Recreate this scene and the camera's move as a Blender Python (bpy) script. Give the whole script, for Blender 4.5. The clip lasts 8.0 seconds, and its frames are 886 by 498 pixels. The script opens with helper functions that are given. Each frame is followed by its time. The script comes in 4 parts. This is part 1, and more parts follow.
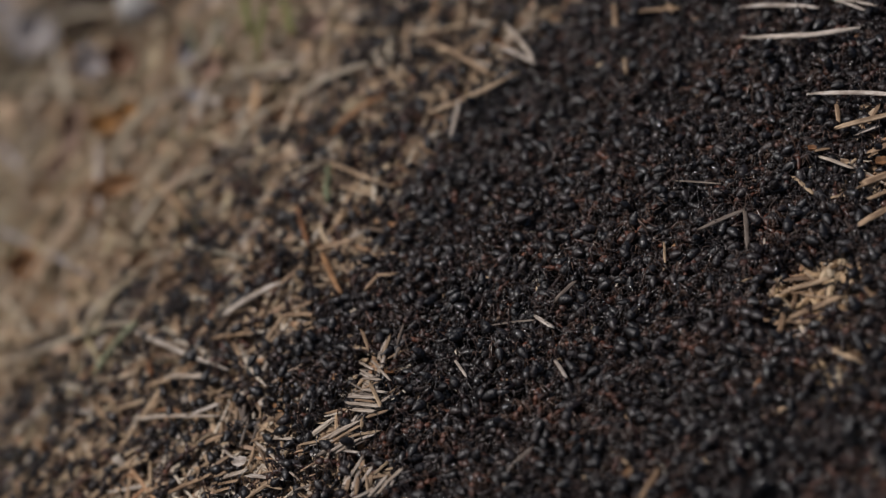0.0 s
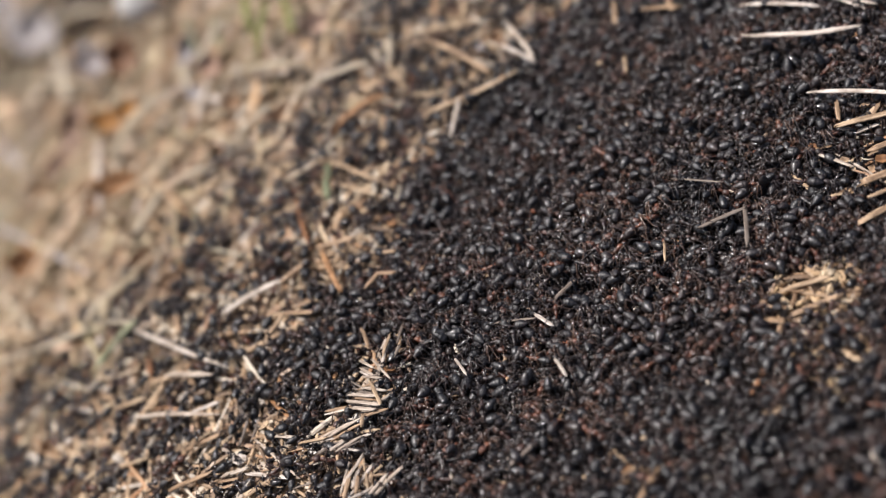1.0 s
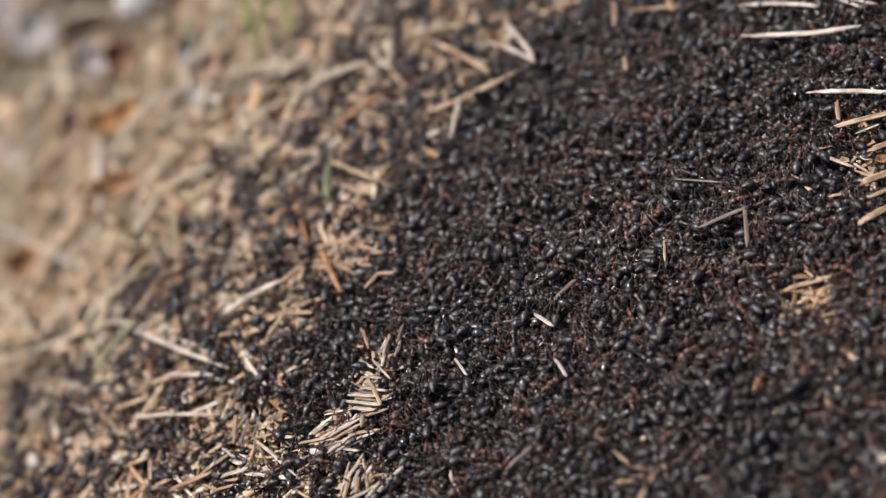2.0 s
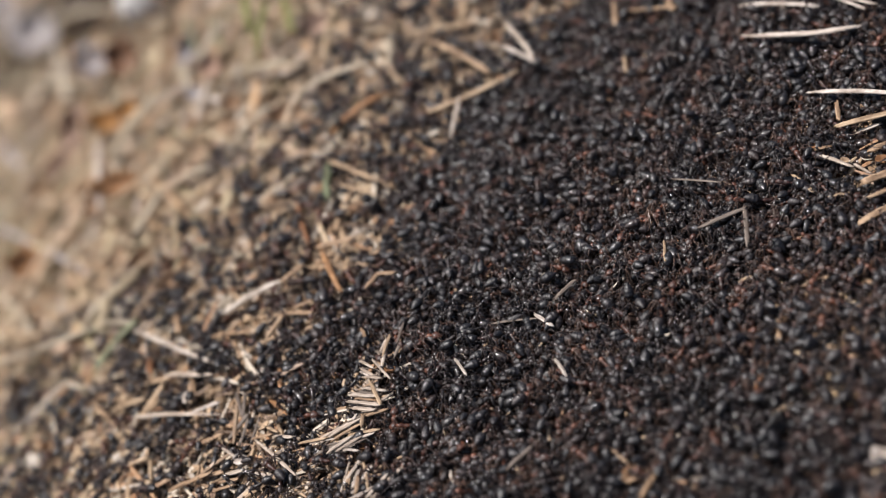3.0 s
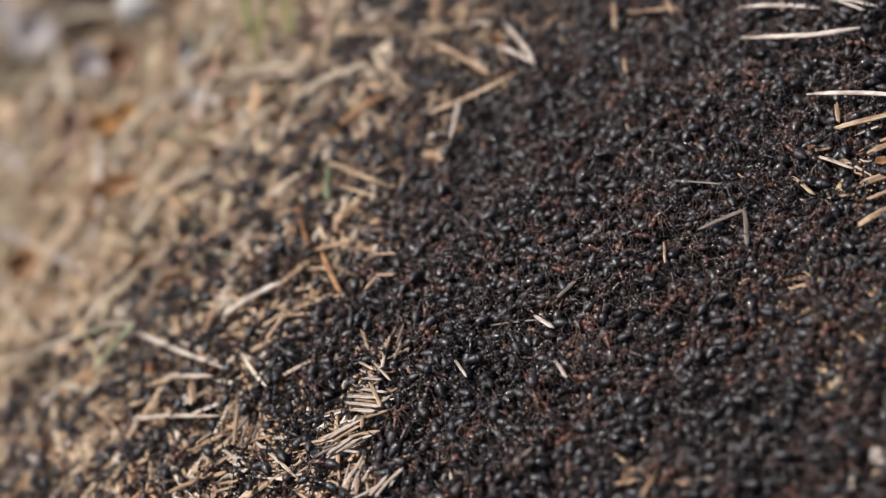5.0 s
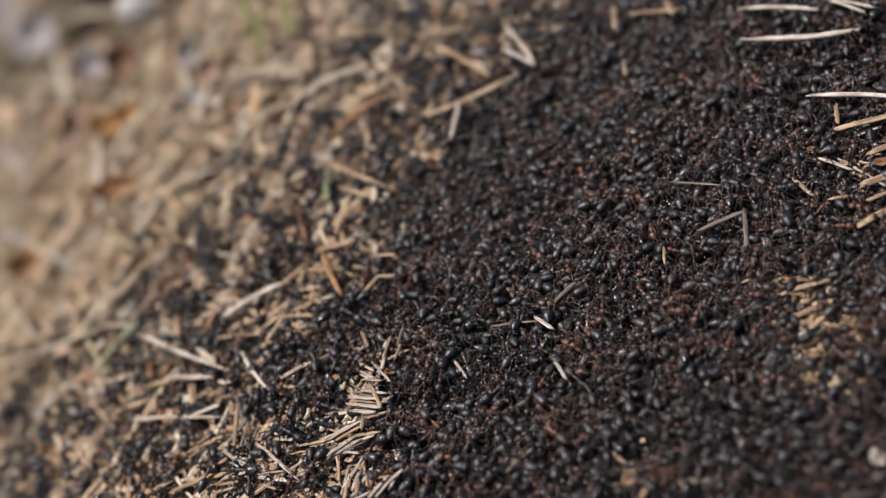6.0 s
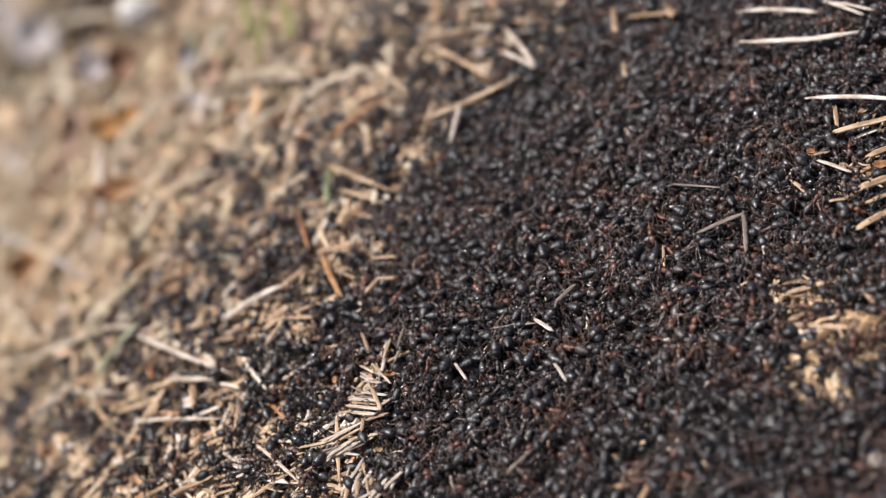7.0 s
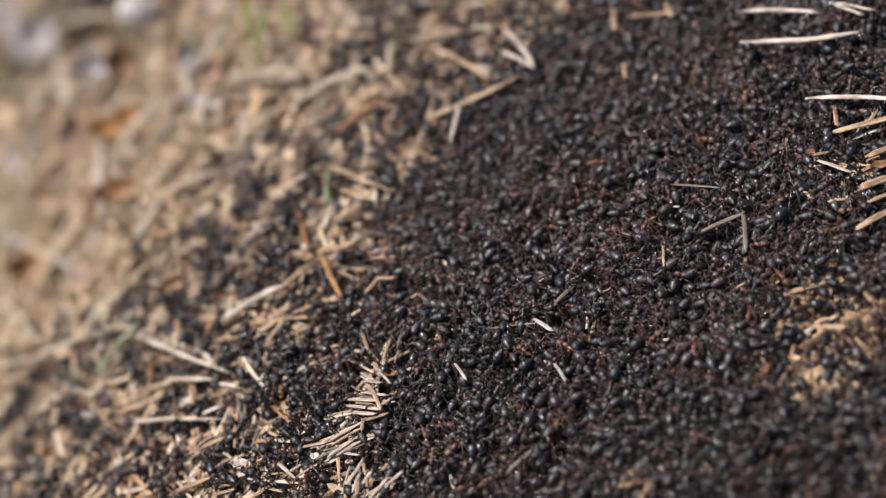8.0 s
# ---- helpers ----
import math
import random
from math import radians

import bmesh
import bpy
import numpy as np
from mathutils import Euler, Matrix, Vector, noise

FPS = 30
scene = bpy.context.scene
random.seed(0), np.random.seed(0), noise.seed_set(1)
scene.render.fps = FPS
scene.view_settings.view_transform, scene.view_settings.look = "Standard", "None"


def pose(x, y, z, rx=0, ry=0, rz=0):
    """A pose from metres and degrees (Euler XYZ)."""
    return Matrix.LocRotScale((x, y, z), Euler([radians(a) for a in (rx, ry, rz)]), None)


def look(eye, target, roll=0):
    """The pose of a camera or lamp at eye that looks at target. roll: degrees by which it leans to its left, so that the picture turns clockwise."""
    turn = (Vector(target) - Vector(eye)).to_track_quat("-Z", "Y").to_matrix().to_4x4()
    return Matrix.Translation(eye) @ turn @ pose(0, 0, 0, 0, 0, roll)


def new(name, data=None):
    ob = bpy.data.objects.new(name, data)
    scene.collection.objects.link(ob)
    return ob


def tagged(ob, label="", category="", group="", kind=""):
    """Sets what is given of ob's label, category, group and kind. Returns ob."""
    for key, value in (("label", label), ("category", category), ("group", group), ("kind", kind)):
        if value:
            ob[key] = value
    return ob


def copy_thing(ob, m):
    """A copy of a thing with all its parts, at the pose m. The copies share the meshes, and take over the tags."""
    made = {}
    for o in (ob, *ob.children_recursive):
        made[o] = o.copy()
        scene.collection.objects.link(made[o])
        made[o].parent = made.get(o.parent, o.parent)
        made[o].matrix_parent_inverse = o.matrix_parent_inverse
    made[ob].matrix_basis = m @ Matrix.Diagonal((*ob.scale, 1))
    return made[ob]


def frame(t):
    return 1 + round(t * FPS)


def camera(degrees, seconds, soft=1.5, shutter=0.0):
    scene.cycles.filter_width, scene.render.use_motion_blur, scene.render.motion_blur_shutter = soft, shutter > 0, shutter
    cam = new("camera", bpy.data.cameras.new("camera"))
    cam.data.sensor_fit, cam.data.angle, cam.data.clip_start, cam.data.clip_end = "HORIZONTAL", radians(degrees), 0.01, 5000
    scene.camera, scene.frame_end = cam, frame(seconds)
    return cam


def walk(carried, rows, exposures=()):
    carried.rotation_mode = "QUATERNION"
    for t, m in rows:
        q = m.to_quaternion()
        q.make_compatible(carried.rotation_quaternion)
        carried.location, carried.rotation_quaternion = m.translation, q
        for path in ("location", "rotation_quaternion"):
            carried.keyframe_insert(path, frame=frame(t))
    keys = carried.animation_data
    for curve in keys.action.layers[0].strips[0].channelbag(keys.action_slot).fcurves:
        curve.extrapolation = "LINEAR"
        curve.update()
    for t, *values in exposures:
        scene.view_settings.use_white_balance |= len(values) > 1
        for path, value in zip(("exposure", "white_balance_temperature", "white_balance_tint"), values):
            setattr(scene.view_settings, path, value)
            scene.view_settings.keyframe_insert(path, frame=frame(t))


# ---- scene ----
LENS = 28.0                      # degrees across
EYE, TILT = (0.0, -0.3182, 0.3182), 45.0
cam = camera(LENS, 8.0, soft=1.3)
cam.data.dof.use_dof = True
cam.data.dof.focus_distance = 0.416
cam.data.dof.aperture_fstop = 5.5

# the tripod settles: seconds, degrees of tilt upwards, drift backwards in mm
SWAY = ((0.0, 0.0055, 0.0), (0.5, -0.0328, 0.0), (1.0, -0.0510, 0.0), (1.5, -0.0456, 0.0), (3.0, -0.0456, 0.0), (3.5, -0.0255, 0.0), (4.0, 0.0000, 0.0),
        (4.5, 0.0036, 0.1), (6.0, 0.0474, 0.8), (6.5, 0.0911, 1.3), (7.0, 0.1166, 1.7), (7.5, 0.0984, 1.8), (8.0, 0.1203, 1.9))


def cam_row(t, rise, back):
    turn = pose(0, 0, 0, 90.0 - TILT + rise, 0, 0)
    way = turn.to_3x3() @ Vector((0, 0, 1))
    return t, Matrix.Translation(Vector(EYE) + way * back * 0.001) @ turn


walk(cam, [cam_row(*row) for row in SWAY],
     exposures=((0.0, -1.08), (0.1, -0.63), (0.2, -0.32), (0.3, -0.04), (0.4, 0.15), (0.5, 0.20), (1.0, 0.20), (1.5, 0.17), (3.0, 0.07), (4.0, 0.12), (4.5, 0.09), (6.0, -0.13), (6.5, 0.22), (7.0, 0.37), (7.5, 0.18), (8.0, 0.16)))

# ---- daylight ----
SUN_HEIGHT, SUN_FROM = 47.0, 282.0   # degrees up; compass side it comes from, clockwise from +y
world = bpy.data.worlds.new("sky")
scene.world = world
world.use_nodes = True
wn = world.node_tree.nodes
sky = wn.new("ShaderNodeTexSky")
sky.sky_type = "NISHITA"
sky.sun_disc = False
sky.dust_density, sky.air_density = 2.5, 0.9
sky.sun_elevation = radians(SUN_HEIGHT)
sky.sun_rotation = radians(SUN_FROM)
world.node_tree.links.new(sky.outputs[0], wn["Background"].inputs[0])
wn["Background"].inputs[1].default_value = 0.10
sun = new("sun", bpy.data.lights.new("sun", "SUN"))
sun.data.energy, sun.data.angle, sun.data.color = 5.6, radians(0.6), (1.0, 0.94, 0.92)
a, e = radians(SUN_FROM), radians(SUN_HEIGHT)
sun.matrix_world = look((math.sin(a) * math.cos(e), math.cos(a) * math.cos(e), math.sin(e)), (0, 0, 0))


# ---- materials ----
def material(name):
    m = bpy.data.materials.new(name)
    m.use_nodes = True
    n = m.node_tree.nodes
    return m, n, m.node_tree.links, n["Principled BSDF"]


def ramp(n, stops):
    r = n.new("ShaderNodeValToRGB")
    while len(r.color_ramp.elements) < len(stops):
        r.color_ramp.elements.new(0.5)
    for el, (p, c) in zip(r.color_ramp.elements, stops):
        el.position, el.color = p, (*c, 1)
    return r


def noise_node(n, l, scale, detail=3.0, rough=0.6, coord="Object"):
    co = n.new("ShaderNodeTexCoord")
    t = n.new("ShaderNodeTexNoise")
    t.inputs["Scale"].default_value, t.inputs["Detail"].default_value, t.inputs["Roughness"].default_value = scale, detail, rough
    l.new(co.outputs[coord], t.inputs["Vector"])
    return t


def bump(n, l, bsdf, height, strength, distance):
    b = n.new("ShaderNodeBump")
    b.inputs["Strength"].default_value, b.inputs["Distance"].default_value = strength, distance
    l.new(height, b.inputs["Height"])
    l.new(b.outputs[0], bsdf.inputs["Normal"])


def multiply(n, l, c, f, amount=1.0):
    mx = n.new("ShaderNodeMix")
    mx.data_type, mx.blend_type = "RGBA", "MULTIPLY"
    mx.inputs["Factor"].default_value = amount
    l.new(c, mx.inputs["A"])
    l.new(f, mx.inputs["B"])
    return mx.outputs["Result"]


def chitin(name, stops, rough, grain, spot=0.6, down=0.0, wax=0.0):
    """Insect shell: each animal takes its own shade; grey down softens it, a waxy coat gives small keen glints."""
    m, n, l, b = material(name)
    info = n.new("ShaderNodeObjectInfo")
    r = ramp(n, stops)
    l.new(info.outputs["Random"], r.inputs[0])
    t = noise_node(n, l, 900.0)
    v = ramp(n, ((0.42, (spot, spot, spot)), (0.6, (1.0, 1.0, 1.0))))
    l.new(t.outputs["Fac"], v.inputs[0])
    l.new(multiply(n, l, r.outputs[0], v.outputs[0]), b.inputs["Base Color"])
    dull = n.new("ShaderNodeMapRange")
    dull.inputs["To Min"].default_value, dull.inputs["To Max"].default_value = rough - 0.10, rough + 0.18
    l.new(t.outputs["Fac"], dull.inputs["Value"])
    l.new(dull.outputs[0], b.inputs["Roughness"])
    b.inputs["Specular IOR Level"].default_value = 0.45
    b.inputs["Sheen Weight"].default_value, b.inputs["Sheen Roughness"].default_value = down, 0.45
    b.inputs["Sheen Tint"].default_value = (0.62, 0.64, 0.70, 1)
    b.inputs["Coat Weight"].default_value, b.inputs["Coat Roughness"].default_value = wax, 0.13
    fine = noise_node(n, l, 4200.0, 3.0)
    bump(n, l, b, fine.outputs["Fac"], grain, 0.00015)
    return m


SHELL = chitin("black shell", ((0.0, (0.005, 0.004, 0.005)), (0.5, (0.009, 0.007, 0.008)), (0.85, (0.018, 0.012, 0.012)), (1.0, (0.032, 0.020, 0.017))), 0.40, 0.8, 0.5, 0.012, 0.26)
CHEST = chitin("red-brown shell", ((0.0, (0.010, 0.006, 0.006)), (0.4, (0.030, 0.014, 0.012)), (0.75, (0.075, 0.026, 0.017)), (1.0, (0.20, 0.066, 0.030))), 0.42, 0.7, 0.22, 0.01, 0.18)
FACE = chitin("dark brown shell", ((0.0, (0.008, 0.006, 0.006)), (0.6, (0.024, 0.013, 0.011)), (1.0, (0.10, 0.036, 0.020))), 0.42, 0.7, 0.4, 0.01, 0.16)
LIMB = chitin("brown limb", ((0.0, (0.020, 0.016, 0.016)), (0.6, (0.044, 0.032, 0.029)), (1.0, (0.11, 0.064, 0.044))), 0.22, 0.2, 0.6, 0.0, 0.5)


def dry(name, stops, island=False, rough=0.62, scale=260.0, grime=0.85):
    """Dead plant matter: one shade per piece, long fibres and dark specks."""
    m, n, l, b = material(name)
    if island:
        src = n.new("ShaderNodeNewGeometry").outputs["Random Per Island"]
    else:
        src = n.new("ShaderNodeObjectInfo").outputs["Random"]
    r = ramp(n, stops)
    l.new(src, r.inputs[0])
    t = noise_node(n, l, scale, 4.0)
    v = ramp(n, ((0.30, (0.36, 0.30, 0.25)), (0.52, (0.86, 0.83, 0.80)), (0.72, (1.0, 1.0, 1.0))))
    l.new(t.outputs["Fac"], v.inputs[0])
    tone = multiply(n, l, r.outputs[0], v.outputs[0], grime)
    if not island:
        # grooves along the piece, and grime in them
        mp = n.new("ShaderNodeMapping")
        mp.inputs["Scale"].default_value = (0.05, 1.0, 1.0)
        f = noise_node(n, l, 2400.0, 2.0)
        l.new(f.inputs["Vector"].links[0].from_socket, mp.inputs["Vector"])
        l.new(mp.outputs[0], f.inputs["Vector"])
        fr = ramp(n, ((0.38, (0.28, 0.23, 0.19)), (0.55, (0.85, 0.82, 0.79)), (0.72, (1.0, 1.0, 1.0))))
        l.new(f.outputs["Fac"], fr.inputs[0])
        tone = multiply(n, l, tone, fr.outputs[0], 0.75)
    l.new(tone, b.inputs["Base Color"])
    b.inputs["Roughness"].default_value = rough
    b.inputs["Specular IOR Level"].default_value = 0.35
    fine = noise_node(n, l, 2600.0, 3.0)
    bump(n, l, b, fine.outputs["Fac"], 0.5, 0.0002)
    return m


LITTER = dry("mixed litter", ((0.0, (0.11, 0.075, 0.052)), (0.18, (0.25, 0.172, 0.11)), (0.36, (0.40, 0.285, 0.18)), (0.56, (0.54, 0.415, 0.275)),
                              (0.70, (0.40, 0.215, 0.11)), (0.82, (0.49, 0.43, 0.36)), (1.0, (0.69, 0.60, 0.47))), island=True, grime=0.55)
DUFF = dry("golden shreds", ((0.0, (0.07, 0.045, 0.03)), (0.3, (0.18, 0.11, 0.06)), (0.5, (0.42, 0.28, 0.155)), (0.8, (0.54, 0.40, 0.24)), (1.0, (0.60, 0.50, 0.36))), island=True)
FRESH = dry("fresh green blade", ((0.0, (0.22, 0.26, 0.06)), (1.0, (0.30, 0.34, 0.10))), scale=80.0)
FARLITTER = dry("dry grass and leaves", ((0.0, (0.12, 0.088, 0.054)), (0.2, (0.29, 0.23, 0.14)), (0.42, (0.54, 0.44, 0.30)), (0.58, (0.42, 0.25, 0.13)),
                                         (0.72, (0.48, 0.43, 0.385)), (0.80, (0.33, 0.29, 0.16)), (0.88, (0.56, 0.40, 0.275)), (1.0, (0.64, 0.53, 0.39))), island=True, scale=60.0, grime=0.55)
PALE = dry("bleached needle", ((0.0, (0.53, 0.45, 0.37)), (0.5, (0.63, 0.56, 0.48)), (1.0, (0.70, 0.65, 0.60))))
TAN = dry("tan needle", ((0.0, (0.38, 0.26, 0.16)), (0.5, (0.49, 0.35, 0.23)), (1.0, (0.56, 0.43, 0.29))))
RUST = dry("rust-brown scale", ((0.0, (0.28, 0.13, 0.06)), (0.5, (0.38, 0.20, 0.09)), (1.0, (0.48, 0.27, 0.13))))
GREY = dry("weathered grey needle", ((0.0, (0.17, 0.14, 0.12)), (1.0, (0.30, 0.26, 0.22))))
GREEN = dry("grey-green blade", ((0.0, (0.20, 0.24, 0.14)), (1.0, (0.30, 0.32, 0.20))))
STRAW = dry("dull straw", ((0.0, (0.52, 0.46, 0.34)), (1.0, (0.64, 0.58, 0.47))), scale=80.0)
LEAF = dry("dead brown leaf", ((0.0, (0.26, 0.14, 0.08)), (0.5, (0.37, 0.23, 0.13)), (1.0, (0.48, 0.34, 0.24))), scale=90.0)
ORANGE = dry("orange dead leaf", ((0.0, (0.46, 0.22, 0.06)), (1.0, (0.56, 0.30, 0.10))), scale=90.0)
PINK = dry("pinkish dead leaf", ((0.0, (0.52, 0.34, 0.25)), (1.0, (0.60, 0.44, 0.35))), scale=90.0)
ASH = dry("silvery dead leaf", ((0.0, (0.48, 0.45, 0.46)), (1.0, (0.58, 0.56, 0.57))), scale=90.0)
WHITE = dry("chalky white stone", ((0.0, (0.80, 0.81, 0.79)), (1.0, (0.85, 0.85, 0.84))), scale=70.0, grime=0.4)


def soil():
    m, n, l, b = material("humus")
    t = noise_node(n, l, 420.0, 6.0, 0.7)
    r = ramp(n, ((0.3, (0.010, 0.007, 0.006)), (0.52, (0.030, 0.021, 0.015)), (0.65, (0.09, 0.063, 0.042)), (0.85, (0.24, 0.17, 0.11))))
    l.new(t.outputs["Fac"], r.inputs[0])
    big = noise_node(n, l, 30.0, 3.0)
    v = ramp(n, ((0.3, (0.55, 0.5, 0.45)), (0.7, (1.0, 1.0, 1.0))))
    l.new(big.outputs["Fac"], v.inputs[0])
    l.new(multiply(n, l, r.outputs[0], v.outputs[0]), b.inputs["Base Color"])
    b.inputs["Roughness"].default_value = 0.95
    b.inputs["Specular IOR Level"].default_value = 0.1
    bump(n, l, b, t.outputs["Fac"], 1.0, 0.0012)
    return m


SOIL = soil()


# ---- the mound ----
def mm(*v):
    return np.array(v) * 0.001


# dark hollows in the matted grass: x, y, radius
HOLLOWS = [mm(-196, 325, 28), mm(-211, 359, 19), mm(-166, 294, 19), mm(-146, 263, 20), mm(-106, 184, 11), mm(-102, 128, 8), mm(-99, 197, 9), mm(-85, 161, 7), mm(-35, 96, 4), mm(-198, 292, 11), mm(-155, 209, 7), mm(-21, 110, 4)]


def rise(x, y):
    """Height of the mound's flank, which meets level ground all round."""
    z = 0.393 * x + 0.028 * y + 0.000233
    d = np.maximum(0, -0.62 * x + 0.785 * y + 0.02)
    r = np.maximum(0, 0.8 * (x - 0.045) - 0.6 * (y + 0.03))
    q = np.maximum(0, -x - 0.02)
    z = z - 0.6 * d ** 2 / (1 + 1.5 * d) - 1.2 * r ** 2 / (1 + 3 * r) - 4.5 * q ** 2 / (1 + 4 * q)
    z = z - 2.0 * np.maximum(0, x - 0.13) ** 2 - 1.1 * np.maximum(0, -y - 0.16) ** 2
    z = np.clip(z, -20.0, 2.0)
    return -0.42 + 0.03 * np.logaddexp(0, (z + 0.42) / 0.03)


def lumps(x, y):
    """The crumbly unevenness of the heap, about a millimetre and a half."""
    return 0.0007 * (np.sin(310 * x + 90 * y) * np.cos(270 * y - 60 * x) + 0.8 * np.sin(610 * x - 420 * y + 1.3) + 0.7 * np.cos(520 * y + 180 * x))


def surf(x, y):
    return rise(x, y) + lumps(x, y)


def normal(x, y):
    h = 0.004
    return Vector((float(rise(x - h, y) - rise(x + h, y)), float(rise(x, y - h) - rise(x, y + h)), 2 * h)).normalized()


def grid_line(lo, hi, fine, far):
    mid = np.arange(lo, hi + fine / 2, fine)
    out = [fine * 1.35 ** k for k in range(1, 60)]
    steps = [v for v in np.cumsum(out) if v < far]
    return np.concatenate([lo - np.array(steps[::-1]), mid, hi + np.array(steps)])


def mesh_object(name, verts, faces, mat, parent=None, smooth=True):
    me = bpy.data.meshes.new(name)
    me.from_pydata([tuple(v) for v in verts], [], faces)
    for m in (mat if isinstance(mat, (list, tuple)) else (mat,)):
        me.materials.append(m)
    if smooth:
        me.shade_smooth()
    ob = new(name, me)
    ob.parent = parent
    return ob


def build_ground():
    xs, ys = grid_line(-0.26, 0.16, 0.0025, 3000.0), grid_line(-0.14, 0.42, 0.0025, 3000.0)
    X, Y = np.meshgrid(xs, ys)
    Z = surf(X, Y)
    for px, py, r in HOLLOWS[:6]:
        Z -= 1.5 * r * np.exp(-((X - px) ** 2 + (Y - py) ** 2) / (0.6 * r) ** 2)
    nx = len(xs)
    faces = [(j * nx + i, j * nx + i + 1, (j + 1) * nx + i + 1, (j + 1) * nx + i) for j in range(len(ys) - 1) for i in range(nx - 1)]
    ob = mesh_object("ground", np.stack([X.ravel(), Y.ravel(), Z.ravel()], 1), faces, SOIL)
    return tagged(ob, "dark crumbly humus slope of an ant mound", "ground", kind="structure")


build_ground()


# ---- where the ants crowd ----
EDGE_Y = mm(-110, -76, -56, -50, -28, -15, -9, 4, 26, 37, 62, 75, 86, 145)
EDGE_X = mm(-28, -28, -27, -35, -46, -39, -24, -14, -11, 2, 25, 35, 51, 60)
OUTER_Y = mm(-100, 30, 31, 33, 55, 56, 88, 140)
OUTER_X = mm(-150, -123, -92, -145, -56, -81, -36, -29)
# bare patches of needles: x, y, radius
PATCHES = [mm(-17, -42, 7.5), mm(-16, -34, 5), mm(-23, -53, 7.5), mm(-19, -68, 6), mm(-13, -70, 4.5), mm(-42, -51, 6.5), mm(-49, -53, 5), mm(-39, -47, 3),
           mm(-27, -1, 7), mm(-21, 9, 6), mm(-42, -5, 7), mm(102, 0, 8), mm(99, -18, 7)]
# a patch that the ants leave bare, then swarm over, then leave again
TIDE = [mm(83, -46, 10), mm(85, -64, 11), mm(95, -58, 9)]
# how bare each of them lies: seconds, share
EBB_T = (0.0, 1.6, 2.8, 4.6, 6.0, 7.0, 8.0)
EBB = ((0.9, 0.8, 0.2, 0.15, 0.85, 1.0, 1.0), (0.25, 0.2, 0.0, 0.05, 0.5, 1.0, 1.0), (0.4, 0.3, 0.1, 0.1, 0.5, 0.9, 1.0))
def step(v):
    v = min(1.0, max(0.0, v))
    return v * v * (3 - 2 * v)


def crowd(x, y):
    """How thickly ants stand at a place, 0 to 1."""
    wav = 0.004 * math.sin(260 * y + 3) + 0.003 * math.sin(570 * y + 190 * x)
    inside = step((x + wav - float(np.interp(y, EDGE_Y, EDGE_X)) + 0.008) / 0.025)
    clump = 0.5 + 0.5 * math.sin(190 * x + 60 * y + 1) * math.sin(150 * y - 70 * x)
    # the lobe beside the bleached heap is looser
    inside *= 1 - 0.42 * step((-0.008 - x) / 0.02) * step((0.02 - y) / 0.02)
    thin = (0.02 + 0.09 * clump) * step((x + 2 * wav - float(np.interp(y, OUTER_Y, OUTER_X)) + 0.012) / 0.024)
    c = max(inside, thin)
    for px, py, r in PATCHES:
        c *= 1 - 0.92 * (1 - step((math.hypot(x - px, y - py) - 0.55 * r) / (0.9 * r)))
    return c


def detailed(x, y, margin=0.007):
    """The stretch of the slope that is built up in detail."""
    top = 0.106 - 0.57 * x if x > 0 else 0.106 - 1.2 * x
    low = -0.079 - (0.17 if x > 0 else 0.38) * x
    return low - margin < y < top + margin and -0.122 - 0.25 * max(0, y) - margin < x < 0.105 + 0.14 * y + margin


# ---- ants ----
def tube(points, radii, sides=5):
    """A closed bent tube through points; returns verts, faces."""
    vs, fs = [], []
    pts = [Vector(p) for p in points]
    for i, p in enumerate(pts):
        d = (pts[min(i + 1, len(pts) - 1)] - pts[max(i - 1, 0)]).normalized()
        u = d.cross(Vector((0.13, 0.21, 1))).normalized()
        w = d.cross(u)
        for k in range(sides):
            a = 2 * math.pi * k / sides
            vs.append(p + (u * math.cos(a) + w * math.sin(a)) * radii[i])
    for i in range(len(pts) - 1):
        for k in range(sides):
            k2 = (k + 1) % sides
            fs.append((i * sides + k, i * sides + k2, (i + 1) * sides + k2, (i + 1) * sides + k))
    fs.append(tuple(range(sides))[::-1])
    fs.append(tuple((len(pts) - 1) * sides + k for k in range(sides)))
    return vs, fs


def spun(profile, sides, squash=1.0, lift=None):
    """A body spun round the x axis: rows of x, radius; squash flattens it, lift raises its axis."""
    vs, fs = [], []
    for i, (x, r) in enumerate(profile):
        for k in range(sides):
            a = 2 * math.pi * k / sides
            vs.append(Vector((x, r * math.cos(a), r * squash * math.sin(a) + (lift(x) if lift else 0))))
    for i in range(len(profile) - 1):
        for k in range(sides):
            k2 = (k + 1) % sides
            fs.append((i * sides + k, (i + 1) * sides + k, (i + 1) * sides + k2, i * sides + k2))
    fs.append(tuple(range(sides)))
    fs.append(tuple((len(profile) - 1) * sides + k for k in range(sides))[::-1])
    return vs, fs


MM = 0.001


def gaster_shape():
    prof = [(0.0, 0.15), (-0.10, 0.46), (-0.4, 0.80), (-0.85, 0.99), (-1.02, 1.02), (-1.06, 0.985), (-1.55, 1.06), (-1.87, 1.01), (-1.91, 0.97), (-2.35, 0.82), (-2.55, 0.73), (-2.59, 0.69),
            (-2.95, 0.43), (-3.2, 0.20), (-3.34, 0.05)]
    return spun([(0.9 * x, 0.89 * r) for x, r in prof], 12, 0.86, lambda x: -0.22 * (x / 3) ** 2)


